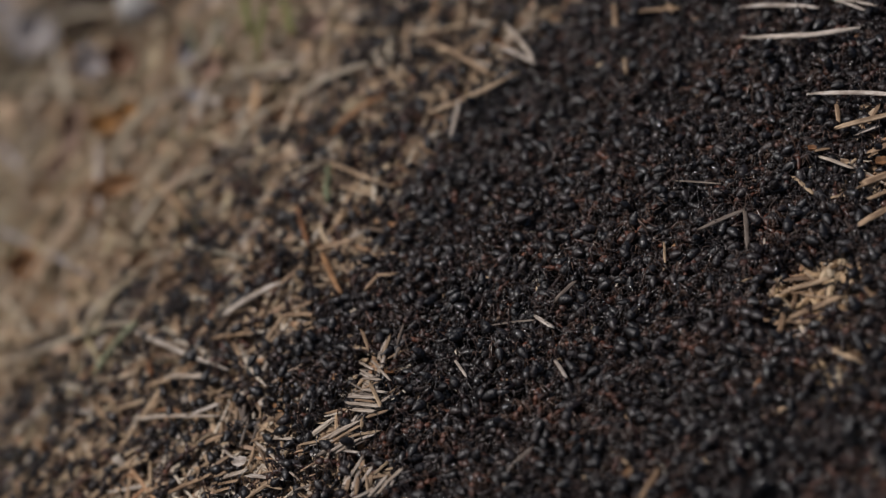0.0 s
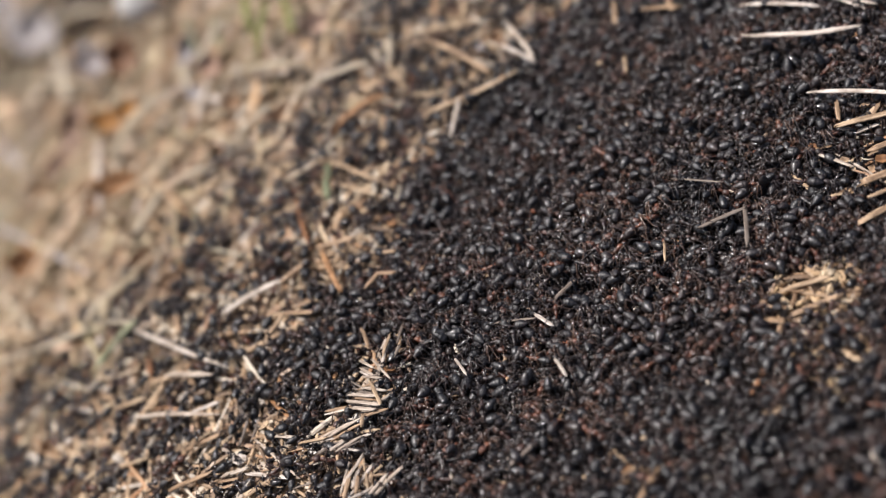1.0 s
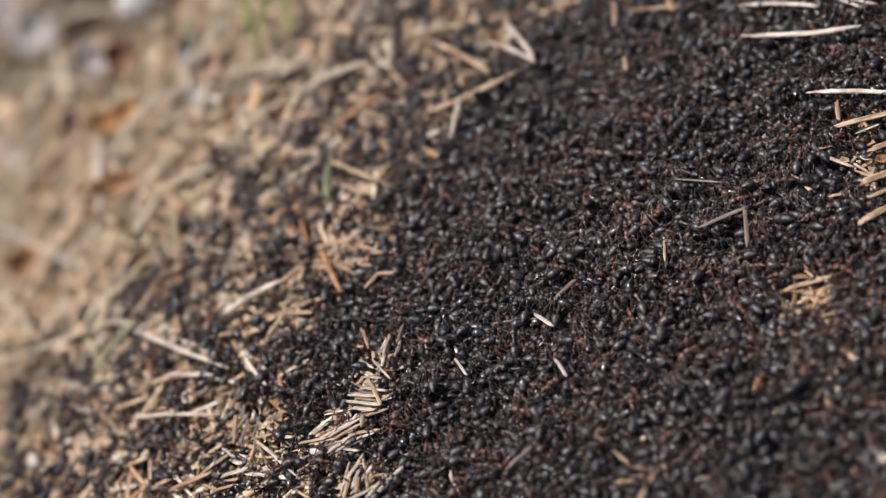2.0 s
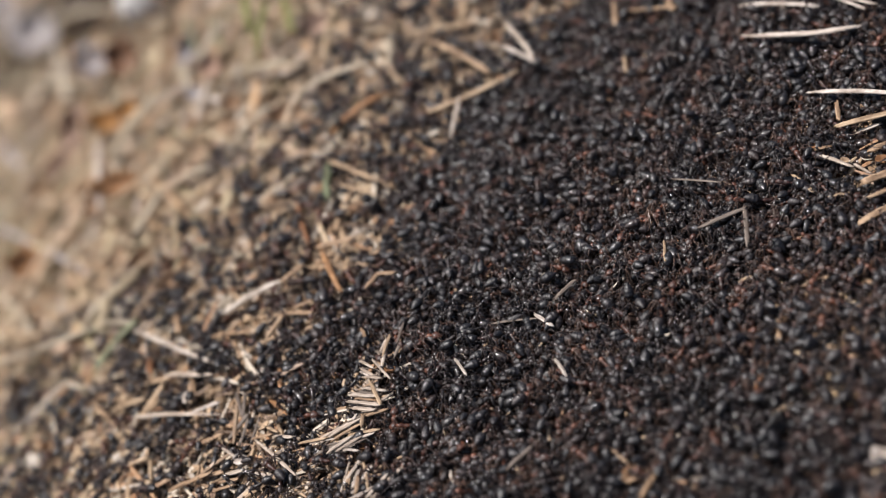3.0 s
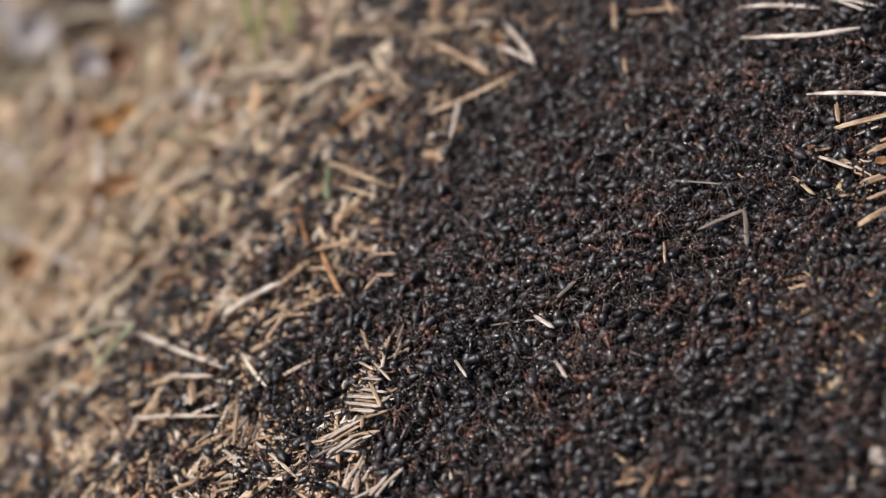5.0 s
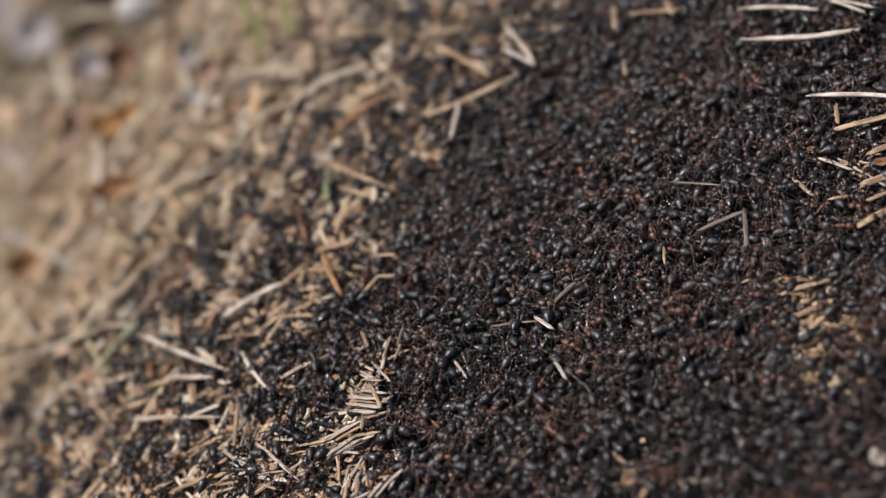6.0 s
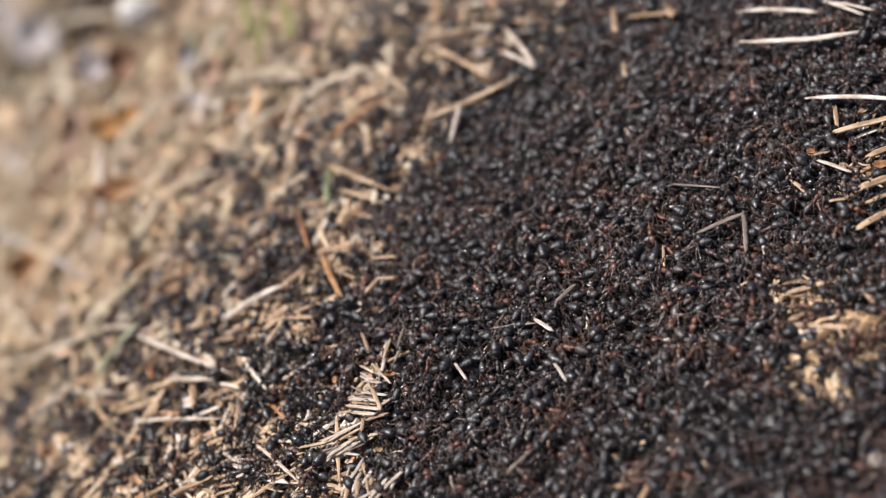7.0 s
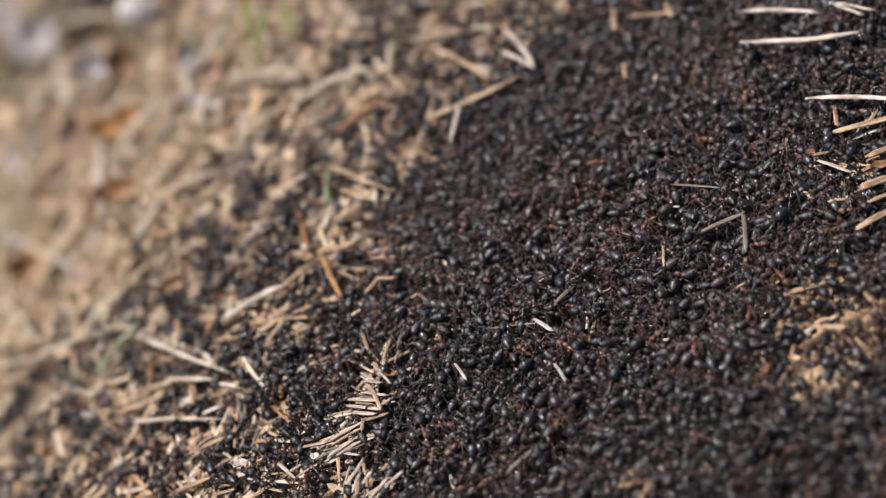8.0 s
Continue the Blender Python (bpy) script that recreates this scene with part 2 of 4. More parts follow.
def thorax_shape():
    prof = [(1.35, 0.18), (1.2, 0.34), (0.85, 0.50), (0.45, 0.52), (0.1, 0.42), (-0.15, 0.36), (-0.5, 0.40), (-0.85, 0.34), (-1.05, 0.18), (-1.15, 0.12), (-1.3, 0.14), (-1.42, 0.26), (-1.5, 0.26), (-1.6, 0.12), (-1.72, 0.10)]
    def line(x):
        return 0.16 * math.exp(-((x - 0.6) / 0.5) ** 2) + (0.10 * math.exp(-((x + 1.46) / 0.12) ** 2))
    return spun(prof, 9, 1.08, line)


def head_shape():
    prof = [(-0.06, 0.12), (0.0, 0.42), (0.22, 0.66), (0.55, 0.74), (0.9, 0.66), (1.2, 0.50), (1.42, 0.34), (1.52, 0.16)]
    vs, fs = spun(prof, 10, 0.72)
    for s in (-1, 1):
        for v, f in (tube([(1.35, 0.26 * s, -0.05), (1.65, 0.24 * s, -0.10), (1.92, 0.04 * s, -0.12)], (0.11, 0.10, 0.02), 4),
                     tube([(0.42, 0.58 * s, 0.18), (0.60, 0.66 * s, 0.26), (0.76, 0.60 * s, 0.20)], (0.05, 0.17, 0.05), 5)):
            fs += [tuple(i + len(vs) for i in q) for q in f]
            vs += v
    return vs, fs


def antenna_shape(side, spread=0.0):
    s = side
    return tube([(0, 0, 0), (0.55, 0.45 * s, 0.30), (0.95, 0.9 * s, 0.45), (1.05, 1.0 * s, 0.42), (1.6, 1.1 * s + spread, 0.15), (2.3, (0.95 + spread) * s, -0.25)],
                (0.06, 0.065, 0.075, 0.07, 0.085, 0.07), 4)


def leg_shape(reach):
    """Hip at the origin, foot out along +y: femur up, shin down, fine foot."""
    k = reach
    return tube([(0, 0, 0), (0, 0.32 * k, 0.0), (0, 0.72 * k, 0.74), (0, 1.25 * k, 1.62), (0, 1.37 * k, 1.6), (0, 1.95 * k, 0.45), (0, 2.25 * k, -0.5), (0, 2.75 * k, -0.80), (0, 3.15 * k, -0.86)],
                (0.13, 0.17, 0.19, 0.13, 0.11, 0.12, 0.09, 0.07, 0.045), 4)


HIPS = [(0.75, 0.32, 1, 38, 0.85), (0.15, 0.34, 1, -8, 0.95), (-0.55, 0.32, 1, -48, 1.2)]


def put(v, m):
    return [m @ p for p in v]


def to_mesh(name, groups):
    """groups: (verts in mm, faces, slot)."""
    vs, fs, slots = [], [], []
    for v, f, s in groups:
        fs += [tuple(i + len(vs) for i in q) for q in f]
        slots += [s] * len(f)
        vs += v
    me = bpy.data.meshes.new(name)
    me.from_pydata([tuple(p * MM) for p in vs], [], fs)
    me.polygons.foreach_set("material_index", slots)
    me.shade_smooth()
    return me


ANT_Z = 0.95       # height of the waist over the feet, mm
BODY = {"gaster": pose(-1.65, 0, ANT_Z + 0.05, 0, 4, 0), "thorax": pose(0, 0, ANT_Z), "head": pose(1.28, 0, ANT_Z + 0.12, 0, 22, 0)}


def ant_kit():
    kit = {}
    for n, sh, mat in (("gaster", gaster_shape(), SHELL), ("thorax", thorax_shape(), CHEST), ("head", head_shape(), FACE)):
        kit[n] = to_mesh(n, [(*sh, 0)])
        kit[n].materials.append(mat)
    for n, sh in (("antenna_a", antenna_shape(1)), ("antenna_b", antenna_shape(-1)), *((f"leg_{i}", leg_shape(h[4])) for i, h in enumerate(HIPS))):
        kit[n] = to_mesh("limb", [(*sh, 0)])
        kit[n].materials.append(LIMB)
    return kit


def scaled(m):
    m = m.copy()
    m.translation = m.translation * MM
    return m


KIT = ant_kit()
LABEL = "black wood ant with a rusty-red thorax crawling in the crowd"


def first_ant():
    root = new("wood_ant")
    root.empty_display_size = 0.002
    for n in ("gaster", "thorax", "head"):
        ob = new(n, KIT[n])
        ob.parent, ob.matrix_basis = root, scaled(BODY[n])
    for s, n in ((1, "antenna_a"), (-1, "antenna_b")):
        ob = new("antenna", KIT[n])
        ob.parent, ob.matrix_basis = root, scaled(pose(2.35, 0.26 * s, ANT_Z - 0.05))
    for side in (1, -1):
        for i, (x, y, _, yaw, _) in enumerate(HIPS):
            ob = new("leg", KIT[f"leg_{i}"])
            ob.parent = root
            ob.matrix_basis = scaled(pose(x, y * side, ANT_Z - 0.15, 0, 0, yaw if side > 0 else 180 - yaw))
    return tagged(root, LABEL, "ant", "ants crowding the mound")


def whole_ant(k):
    """An ant in one piece, in one of several stances."""
    rng = random.Random(40 + k)
    g = []
    bend = rng.uniform(-14, 14)
    v, f = gaster_shape()
    g.append((put(v, BODY["gaster"] @ pose(0, 0, 0, 0, rng.uniform(-14, 10), bend)), f, 0))
    v, f = thorax_shape()
    g.append((put(v, BODY["thorax"]), f, 1))
    hd = BODY["head"] @ pose(0, 0, 0, 0, rng.uniform(-15, 15), rng.uniform(-25, 25))
    v, f = head_shape()
    g.append((put(v, hd), f, 2))
    for s in (1, -1):
        v, f = antenna_shape(s, rng.uniform(-0.3, 0.4))
        g.append((put(v, pose(2.35, 0.26 * s, ANT_Z - 0.05, 0, rng.uniform(-20, 20), rng.uniform(-25, 25))), f, 3))
    for side in (1, -1):
        for x, y, _, yaw, reach in HIPS:
            v, f = leg_shape(reach * rng.uniform(0.9, 1.08))
            yaw2 = (yaw if side > 0 else 180 - yaw) + rng.uniform(-20, 20)
            g.append((put(v, pose(x, y * side, ANT_Z - 0.15, rng.uniform(-12, 14), 0, yaw2)), f, 3))
    me = to_mesh("ant", g)
    for m in (SHELL, CHEST, FACE, LIMB):
        me.materials.append(m)
    return me


def stand(x, y, heading, lift, pitch, roll):
    """Pose of an ant on the slope: heading in degrees, lift in mm over the ground."""
    n = normal(x, y)
    fwd = Vector((math.cos(radians(heading)), math.sin(radians(heading)), 0))
    fwd = (fwd - n * fwd.dot(n)).normalized()
    m = Matrix((fwd, n.cross(fwd), n)).transposed().to_4x4()
    m.translation = Vector((x, y, float(surf(x, y)))) + n * lift * MM
    return m @ pose(0, 0, 0, roll, pitch, 0)


def scatter(count, gap, seed, weight):
    """Places at least gap apart, picked with the given weight."""
    rng = random.Random(seed)
    cells, got, tries = {}, [], 0
    while len(got) < count and tries < count * 60:
        tries += 1
        x, y = rng.uniform(-0.18, 0.125), rng.uniform(-0.12, 0.20)
        if not detailed(x, y) or rng.random() > weight(x, y):
            continue
        c = (int(x // gap), int(y // gap))
        if any((x - px) ** 2 + (y - py) ** 2 < gap * gap for i in (-1, 0, 1) for j in (-1, 0, 1) for px, py in cells.get((c[0] + i, c[1] + j), ())):
            continue
        cells.setdefault(c, []).append((x, y))
        got.append((x, y))
    return got


def roam(x, y, rng, brisk):
    """Rows of walk(): an ant that creeps, stops, turns and is pushed about near its place."""
    h, lift = rng.uniform(0, 360), rng.uniform(0.1, 3.4)
    pitch, roll = rng.gauss(0, 24), rng.gauss(0, 24)
    hx, hy, t, rows = x, y, 0.0, []
    pace = rng.uniform(5, 11) if brisk else rng.uniform(1.0, 4.0)
    ebb, spot = (0.0, 0.0), 0
    for k, (px, py, r) in enumerate(TIDE):
        d = math.hypot(x - px, y - py)
        if d < 1.15 * r and rng.random() < 0.92:
            lift = max(lift, rng.uniform(1.2, 3.0))
            ebb, spot = ((x - px) / d * (1.4 * r - 0.7 * d), (y - py) / d * (1.4 * r - 0.7 * d)), k
            break
    while True:
        out = float(np.interp(t, EBB_T, EBB[spot]))
        rows.append((min(t, 8.0), stand(x + ebb[0] * out, y + ebb[1] * out, h, lift, pitch, roll)))
        if t >= 8.0:
            return rows
        dt = rng.uniform(0.35, 0.75)
        turn = rng.gauss(0, 24 if brisk else 16)
        if rng.random() < 0.65:
            ahead = pace * dt * MM * rng.uniform(0.5, 1.5)
            if math.hypot(x - hx, y - hy) > (0.014 if brisk else 0.005):
                want = math.degrees(math.atan2(hy - y, hx - x))
                turn = max(-60, min(60, (want - h + 180) % 360 - 180))
            h += max(-70, min(70, turn))
            x, y = x + ahead * math.cos(radians(h)), y + ahead * math.sin(radians(h))
            lift = min(3.6, max(0.0, lift + rng.gauss(0, 0.35)))
        else:
            h += turn * 0.3
        pitch, roll = 0.8 * pitch + rng.gauss(0, 9), 0.7 * roll + rng.gauss(0, 8)
        t += dt
        if 8.0 - t < 0.2:
            t = 8.0


def build_ants():
    spots = scatter(4150, 0.00165, 11, crowd)
    # those in the sharpest, best seen belt of the slope get all their limbs
    order = sorted(spots, key=lambda p: abs(0.62 * (p[0] - 0.03) + 0.78 * (p[1] + 0.012)) + 0.35 * max(0, abs(p[0] - 0.03) - 0.035))
    jointed, plain = order[:300], order[300:]
    rng = random.Random(5)
    model = first_ant()
    made = []
    for i, (x, y) in enumerate(jointed):
        ob = model if i == 0 else copy_thing(model, Matrix())
        ob.scale = [rng.uniform(1.14, 1.44)] * 3
        made.append((ob, x, y))
    swarm = tagged(new("ant_swarm"), "seething mass of dark wood ants covering the mound", "ants", kind="stuff")
    stances = [whole_ant(k) for k in range(10)]
    for x, y in plain:
        ob = new("ant", rng.choice(stances))
        ob.parent = swarm
        ob.scale = [rng.uniform(1.10, 1.44)] * 3
        made.append((ob, x, y))
    return made


ANTS = build_ants()


def low_layer():
    """The ants below the top ones: bodies packed on the ground, seen only in the gaps."""
    rng = random.Random(21)
    stances = []
    for k in range(4):
        g = [(put(gaster_shape()[0], BODY["gaster"] @ pose(0, 0, 0, 0, 6 * k - 9, 8 * k - 12)), gaster_shape()[1], 0), (*thorax_shape(), 1), (put(head_shape()[0], BODY["head"]), head_shape()[1], 2)]
        for side in (1, -1):
            for x, y, _, yaw, reach in HIPS:
                v, f = leg_shape(reach)
                g.append((put(v, pose(x, y * side, 0.4, rng.uniform(0, 22), 0, (yaw if side > 0 else 180 - yaw) + rng.uniform(-20, 20))), f, 3))
        stances.append(g)

    def weight(x, y):
        dry_spot = any(math.hypot(x - px, y - py) < r for px, py, r in TIDE)
        return 0.0 if dry_spot else step(crowd(x, y) * 2.5 - 1)
    vs, fs, slots = [], [], []
    for x, y in scatter(3300, 0.0016, 23, weight):
        m = stand(x, y, rng.uniform(0, 360), rng.uniform(-0.9, 0.5), rng.gauss(0, 15), rng.gauss(0, 20))
        for v, f, s in rng.choice(stances):
            fs += [tuple(i + len(vs) for i in q) for q in f]
            slots += [s] * len(f)
            vs += [m @ (p * (1.15 * MM)) for p in v]
    ob = mesh_object("ant_underlayer", vs, fs, (SHELL, CHEST, FACE, LIMB))
    ob.data.polygons.foreach_set("material_index", slots)
    tagged(ob, "still ants packed beneath the crowd on the mound", "ants", kind="stuff")


low_layer()


# ---- litter ----
def sliver(p0, p1, w, flat, bow, up, tip=0.35, seg=6, sides=6, waist=1.0):
    """A bent needle or straw from p0 to p1: w wide, flat its thickness in w, bowed sideways and arched up (metres)."""
    p0, p1 = Vector(p0), Vector(p1)
    d = (p1 - p0).normalized()
    side = d.cross(Vector((0, 0, 1)))
    side = side.normalized() if side.length > 1e-4 else Vector((1, 0, 0))
    top = side.cross(d)
    vs, fs = [], []
    for i in range(seg + 1):
        t = i / seg
        c = p0.lerp(p1, t) + side * bow * 4 * t * (1 - t) + top * up * 4 * t * (1 - t)
        r = 0.5 * w * min(1.0, tip + (1 - tip) * min(1.0, 5 * t)) * min(1.0, tip * 0.6 + (1 - tip * 0.6) * min(1.0, 3.2 * (1 - t)))
        r *= 1 + 0.10 * math.sin(9 * t + w * 9000)
        for k in range(sides):
            a = 2 * math.pi * k / sides
            vs.append(c + side * r * math.cos(a) + top * r * flat * math.sin(a))
    for i in range(seg):
        for k in range(sides):
            k2 = (k + 1) % sides
            fs.append((i * sides + k, (i + 1) * sides + k, (i + 1) * sides + k2, i * sides + k2))
    fs.append(tuple(range(sides)))
    fs.append(tuple(seg * sides + k for k in range(sides))[::-1])
    return vs, fs


def needle_shape(long, w, bow, up, short, rng):
    """A dead needle along x: flat below, rounded and grooved above, with a splintered end, slight kinks and an uneven width."""
    seg, sides = 10, 9
    kink = [rng.gauss(0, 0.006 * long) for _ in range(4)]
    vs, fs = [], []
    for i in range(seg + 1):
        t = i / seg
        broken = i == 0 or (i == seg and short)
        r = 0.5 * w * rng.uniform(0.88, 1.06)
        r *= min(1.0, 0.70 + 2.0 * t) * (min(1.0, 0.66 + 2.0 * (1 - t)) if short else min(1.0, 0.22 + 2.6 * (1 - t)))
        k = 4 * t * (1 - t)
        y = bow * k + float(np.interp(3 * t, range(4), kink)) * k
        z = up * k + 0.4 * float(np.interp(3 * t, range(4), kink[::-1])) * k
        for c in range(sides):
            a = 2 * math.pi * c / sides
            h = 0.62 * math.sin(a) if math.sin(a) > 0 else 0.30 * math.sin(a)
            if c == 2:
                h *= 0.72
            ragged = rng.uniform(-0.9, 0.9) * w if broken else 0.0
            vs.append(Vector(((t - 0.5) * long + ragged, y + r * math.cos(a), z + r * h)))
    for i in range(seg):
        for c in range(sides):
            c2 = (c + 1) % sides
            fs.append((i * sides + c, (i + 1) * sides + c, (i + 1) * sides + c2, i * sides + c2))
    fs.append(tuple(range(sides)))
    fs.append(tuple(seg * sides + c for c in range(sides))[::-1])
    return vs, fs


def scale_chip(m, length, width, thick, curl, rng):
    """A bud scale or bark chip: a thin curled oval plate with an uneven rim."""
    vs, fs, n = [], [], 8
    rim = [rng.uniform(0.75, 1.1) for _ in range(n)]
    for z in (thick / 2, -thick / 2):
        for k in range(n):
            a = 2 * math.pi * k / n
            x, y = 0.5 * length * rim[k] * math.cos(a), 0.5 * width * rim[k] * math.sin(a)
            vs.append(m @ Vector((x, y, z + curl * (x * x / length + y * y / width))))
        vs.append(m @ Vector((0, 0, z)))
    b = n + 1
    for k in range(n):
        k2 = (k + 1) % n
        fs += [(n, k, k2), (b + n, b + k2, b + k), (k, b + k, b + k2, k2)]
    return vs, fs


class Heap:
    def __init__(self):
        self.v, self.f = [], []

    def add(self, part):
        o = len(self.v)
        self.v += part[0]
        self.f += [tuple(i + o for i in q) for q in part[1]]


def lie(x, y, heading, length, h0, h1):
    """Two ends of something that lies on the slope."""
    dx, dy = 0.5 * length * math.cos(heading), 0.5 * length * math.sin(heading)
    k = 0.86
    a, b = (x - dx * k, y - dy * k), (x + dx * k, y + dy * k)
    return (*a, float(surf(*a)) + h0), (*b, float(surf(*b)) + h1)


def near_litter():
    """Needles, bud scales and crumbs over the mound, thick where few ants are."""
    rng = random.Random(31)
    heap = Heap()

    def weight(x, y):
        bare = max(1 - step((math.hypot(x - px, y - py) - 0.7 * r) / (0.6 * r)) for px, py, r in TIDE)
        return max(0.07 + 0.93 * (1 - crowd(x, y)) ** 0.7, 0.8 * bare)
    for x, y in scatter(10500, 0.0008, 33, weight):
        kind = rng.random()
        deep = 0.0004 + 0.0034 * rng.random() ** 2 * (1 - crowd(x, y))
        if kind < 0.46:
            ln = rng.uniform(0.0035, 0.012)
            p0, p1 = lie(x, y, rng.uniform(0, 6.283), ln, deep + rng.gauss(0, 0.0007), deep + rng.gauss(0, 0.0007))
            heap.add(sliver(p0, p1, rng.uniform(0.0006, 0.0013), rng.uniform(0.5, 0.9), rng.gauss(0, 0.0003), rng.gauss(0, 0.0002), 0.75, 4, 4))
        elif kind < 0.90:
            ln = rng.uniform(0.0014, 0.0042)
            m = stand(x, y, rng.uniform(0, 360), deep * 1000 + 0.4, rng.gauss(0, 28), rng.gauss(0, 28))
            heap.add(scale_chip(m, ln * 1.15, ln * rng.uniform(0.22, 0.6), 0.00035, rng.uniform(-0.8, 0.8), rng))
        else:
            ln = rng.uniform(0.012, 0.028)
            p0, p1 = lie(x, y, rng.uniform(0, 6.283), ln, deep + rng.uniform(0, 0.002), deep + rng.uniform(0, 0.002))
            heap.add(sliver(p0, p1, rng.uniform(0.0008, 0.0015), 0.6, rng.gauss(0, 0.0006), rng.uniform(0, 0.0006), 0.5, 6, 5))
    # splinters and husks carried up among the ants
    for x, y in scatter(1500, 0.002, 35, lambda u, v: step(2 * crowd(u, v)) * (0.12 + 0.88 * step(0.55 - 18 * u))):
        ln, deep = rng.uniform(0.0010, 0.0042), rng.uniform(0.0010, 0.0040)
        p0, p1 = lie(x, y, rng.uniform(0, 6.283), ln, deep + rng.gauss(0, 0.0006), deep + rng.gauss(0, 0.0006))
        heap.add(sliver(p0, p1, rng.uniform(0.0003, 0.0009), 0.5, rng.gauss(0, 0.0003), 0.0, 0.7, 3, 4))
    duff = Heap()
    # shreds heaped in the patch that the ants come and go on
    for k, (px, py, r) in enumerate(TIDE):
        for _ in range(int(r * 9000)):
            a, d = rng.uniform(0, 6.283), 1.15 * r * math.sqrt(rng.random())
            ln, deep = rng.uniform(0.004, 0.014), rng.uniform(0.0002, 0.0018) + (0.0013 if k else 0.0)
            p0, p1 = lie(px + d * math.cos(a), py + d * math.sin(a), rng.uniform(0, 6.283), ln, deep + rng.gauss(0, 0.0008), deep + rng.gauss(0, 0.0008))
            duff.add(sliver(p0, p1, rng.uniform(0.0007, 0.0020), 0.45, rng.gauss(0, 0.0009), rng.gauss(0, 0.0005), 0.6, 5, 4))
            m = stand(px + d * math.sin(a), py + d * math.cos(a), rng.uniform(0, 360), deep * 1000, rng.gauss(0, 30), rng.gauss(0, 30))
            duff.add(scale_chip(m, ln * 0.4, ln * 0.25, 0.0005, rng.uniform(-0.5, 0.6), rng))
    # fine crumbs between them
    for x, y in scatter(15000, 0.0006, 34, lambda u, v: (1 - crowd(u, v)) ** 2):
        ln = rng.uniform(0.0010, 0.0028)
        m = stand(x, y, rng.uniform(0, 360), rng.uniform(0.2, 1.5), rng.gauss(0, 25), rng.gauss(0, 25))
        heap.add(scale_chip(m, ln, ln * rng.uniform(0.4, 0.9), 0.0005, rng.uniform(-0.4, 0.5), rng))
    ob = mesh_object("plant_shreds", duff.v, duff.f, DUFF, smooth=False)
    tagged(ob, "golden-brown plant shreds heaped among the ants", "litter", kind="stuff")
    ob = mesh_object("needle_litter", heap.v, heap.f, LITTER, smooth=False)
    tagged(ob, "tan and brown needle litter strewn over the mound", "litter", kind="stuff")


def far_litter():
    """Dry grass, straws and leaf bits at the foot of the mound."""
    rng = random.Random(37)
    heap = Heap()
    for _ in range(9000):
        y = rng.uniform(-0.03, 0.66)
        x = rng.uniform(-0.40, 0.05 + 0.1 * y)
        away = -0.78 * x + 0.62 * y
        if away < 0.055 or rng.random() > (away - 0.04) / 0.05 or any(math.hypot(x - px, y - py) < r * rng.uniform(0.9, 1.4) for px, py, r in HOLLOWS + LEAF_SPOTS):
            continue
        big = min(1.0, away / 0.22)
        deep = rng.uniform(0.0, 0.006) * big + 0.001
        if rng.random() < 0.5:
            ln = rng.uniform(0.010, 0.03 + 0.04 * big)
            p0, p1 = lie(x, y, rng.uniform(0, 6.283), ln, deep + rng.uniform(0, 0.008) * big, deep + rng.uniform(0, 0.010) * big)
            heap.add(sliver(p0, p1, rng.uniform(0.0008, 0.0015 + 0.001 * big), 0.5, rng.gauss(0, 0.0013), rng.uniform(0, 0.003) * big, 0.5, 7, 4))
        else:
            ln = rng.uniform(0.003, 0.006 + 0.013 * big)
            m = stand(x, y, rng.uniform(0, 360), deep * 1000 + 1, rng.gauss(0, 30), rng.gauss(0, 30))
            heap.add(scale_chip(m, ln * 1.25, ln * rng.uniform(0.2, 0.5), 0.0004, rng.uniform(-0.8, 0.8), rng))
    # long stems that stand clear of the mat
    for _ in range(130):
        y = rng.uniform(0.06, 0.52)
        x = rng.uniform(-0.36, 0.0)
        if -0.78 * x + 0.62 * y < 0.10 or any(math.hypot(x - px, y - py) < 1.6 * r for px, py, r in HOLLOWS):
            continue
        p0, p1 = lie(x, y, rng.uniform(0, 6.283), rng.uniform(0.02, 0.06), rng.uniform(0.002, 0.012), rng.uniform(0.006, 0.024))
        heap.add(sliver(p0, p1, rng.uniform(0.0010, 0.0026), 0.7, rng.gauss(0, 0.003), rng.uniform(0, 0.004), 0.6, 8, 5))
    ob = mesh_object("grass_litter", heap.v, heap.f, FARLITTER)
    tagged(ob, "matted dry grass and dead leaf bits at the mound's foot", "litter", kind="stuff")


def wide_litter():
    """Coarser litter over the rest of the mound and the forest floor round it."""
    rng = random.Random(41)
    heap = Heap()
    for _ in range(9000):
        a, d = rng.uniform(0, 6.283), 1.3 * math.sqrt(rng.random())
        x, y = d * math.cos(a), d * math.sin(a)
        if detailed(x, y, 0.03) or (-0.40 < x < 0.05 + 0.1 * y and -0.03 < y < 0.66):
            continue
        deep = rng.uniform(0.0005, 0.003)
        if rng.random() < 0.5:
            p0, p1 = lie(x, y, rng.uniform(0, 6.283), rng.uniform(0.015, 0.05), deep, deep + rng.uniform(0, 0.003))
            heap.add(sliver(p0, p1, rng.uniform(0.0012, 0.0025), 0.5, rng.gauss(0, 0.001), 0.001, 0.5, 3, 4))
        else:
            ln = rng.uniform(0.006, 0.022)
            m = stand(x, y, rng.uniform(0, 360), deep * 1000, rng.gauss(0, 20), rng.gauss(0, 20))
            heap.add(scale_chip(m, ln, ln * rng.uniform(0.4, 0.8), 0.0006, rng.uniform(-0.4, 0.5), rng))
    ob = mesh_object("forest_litter", heap.v, heap.f, FARLITTER)
    tagged(ob, "brown and tan litter over the mound and forest floor", "litter", kind="stuff")


near_litter()
wide_litter()


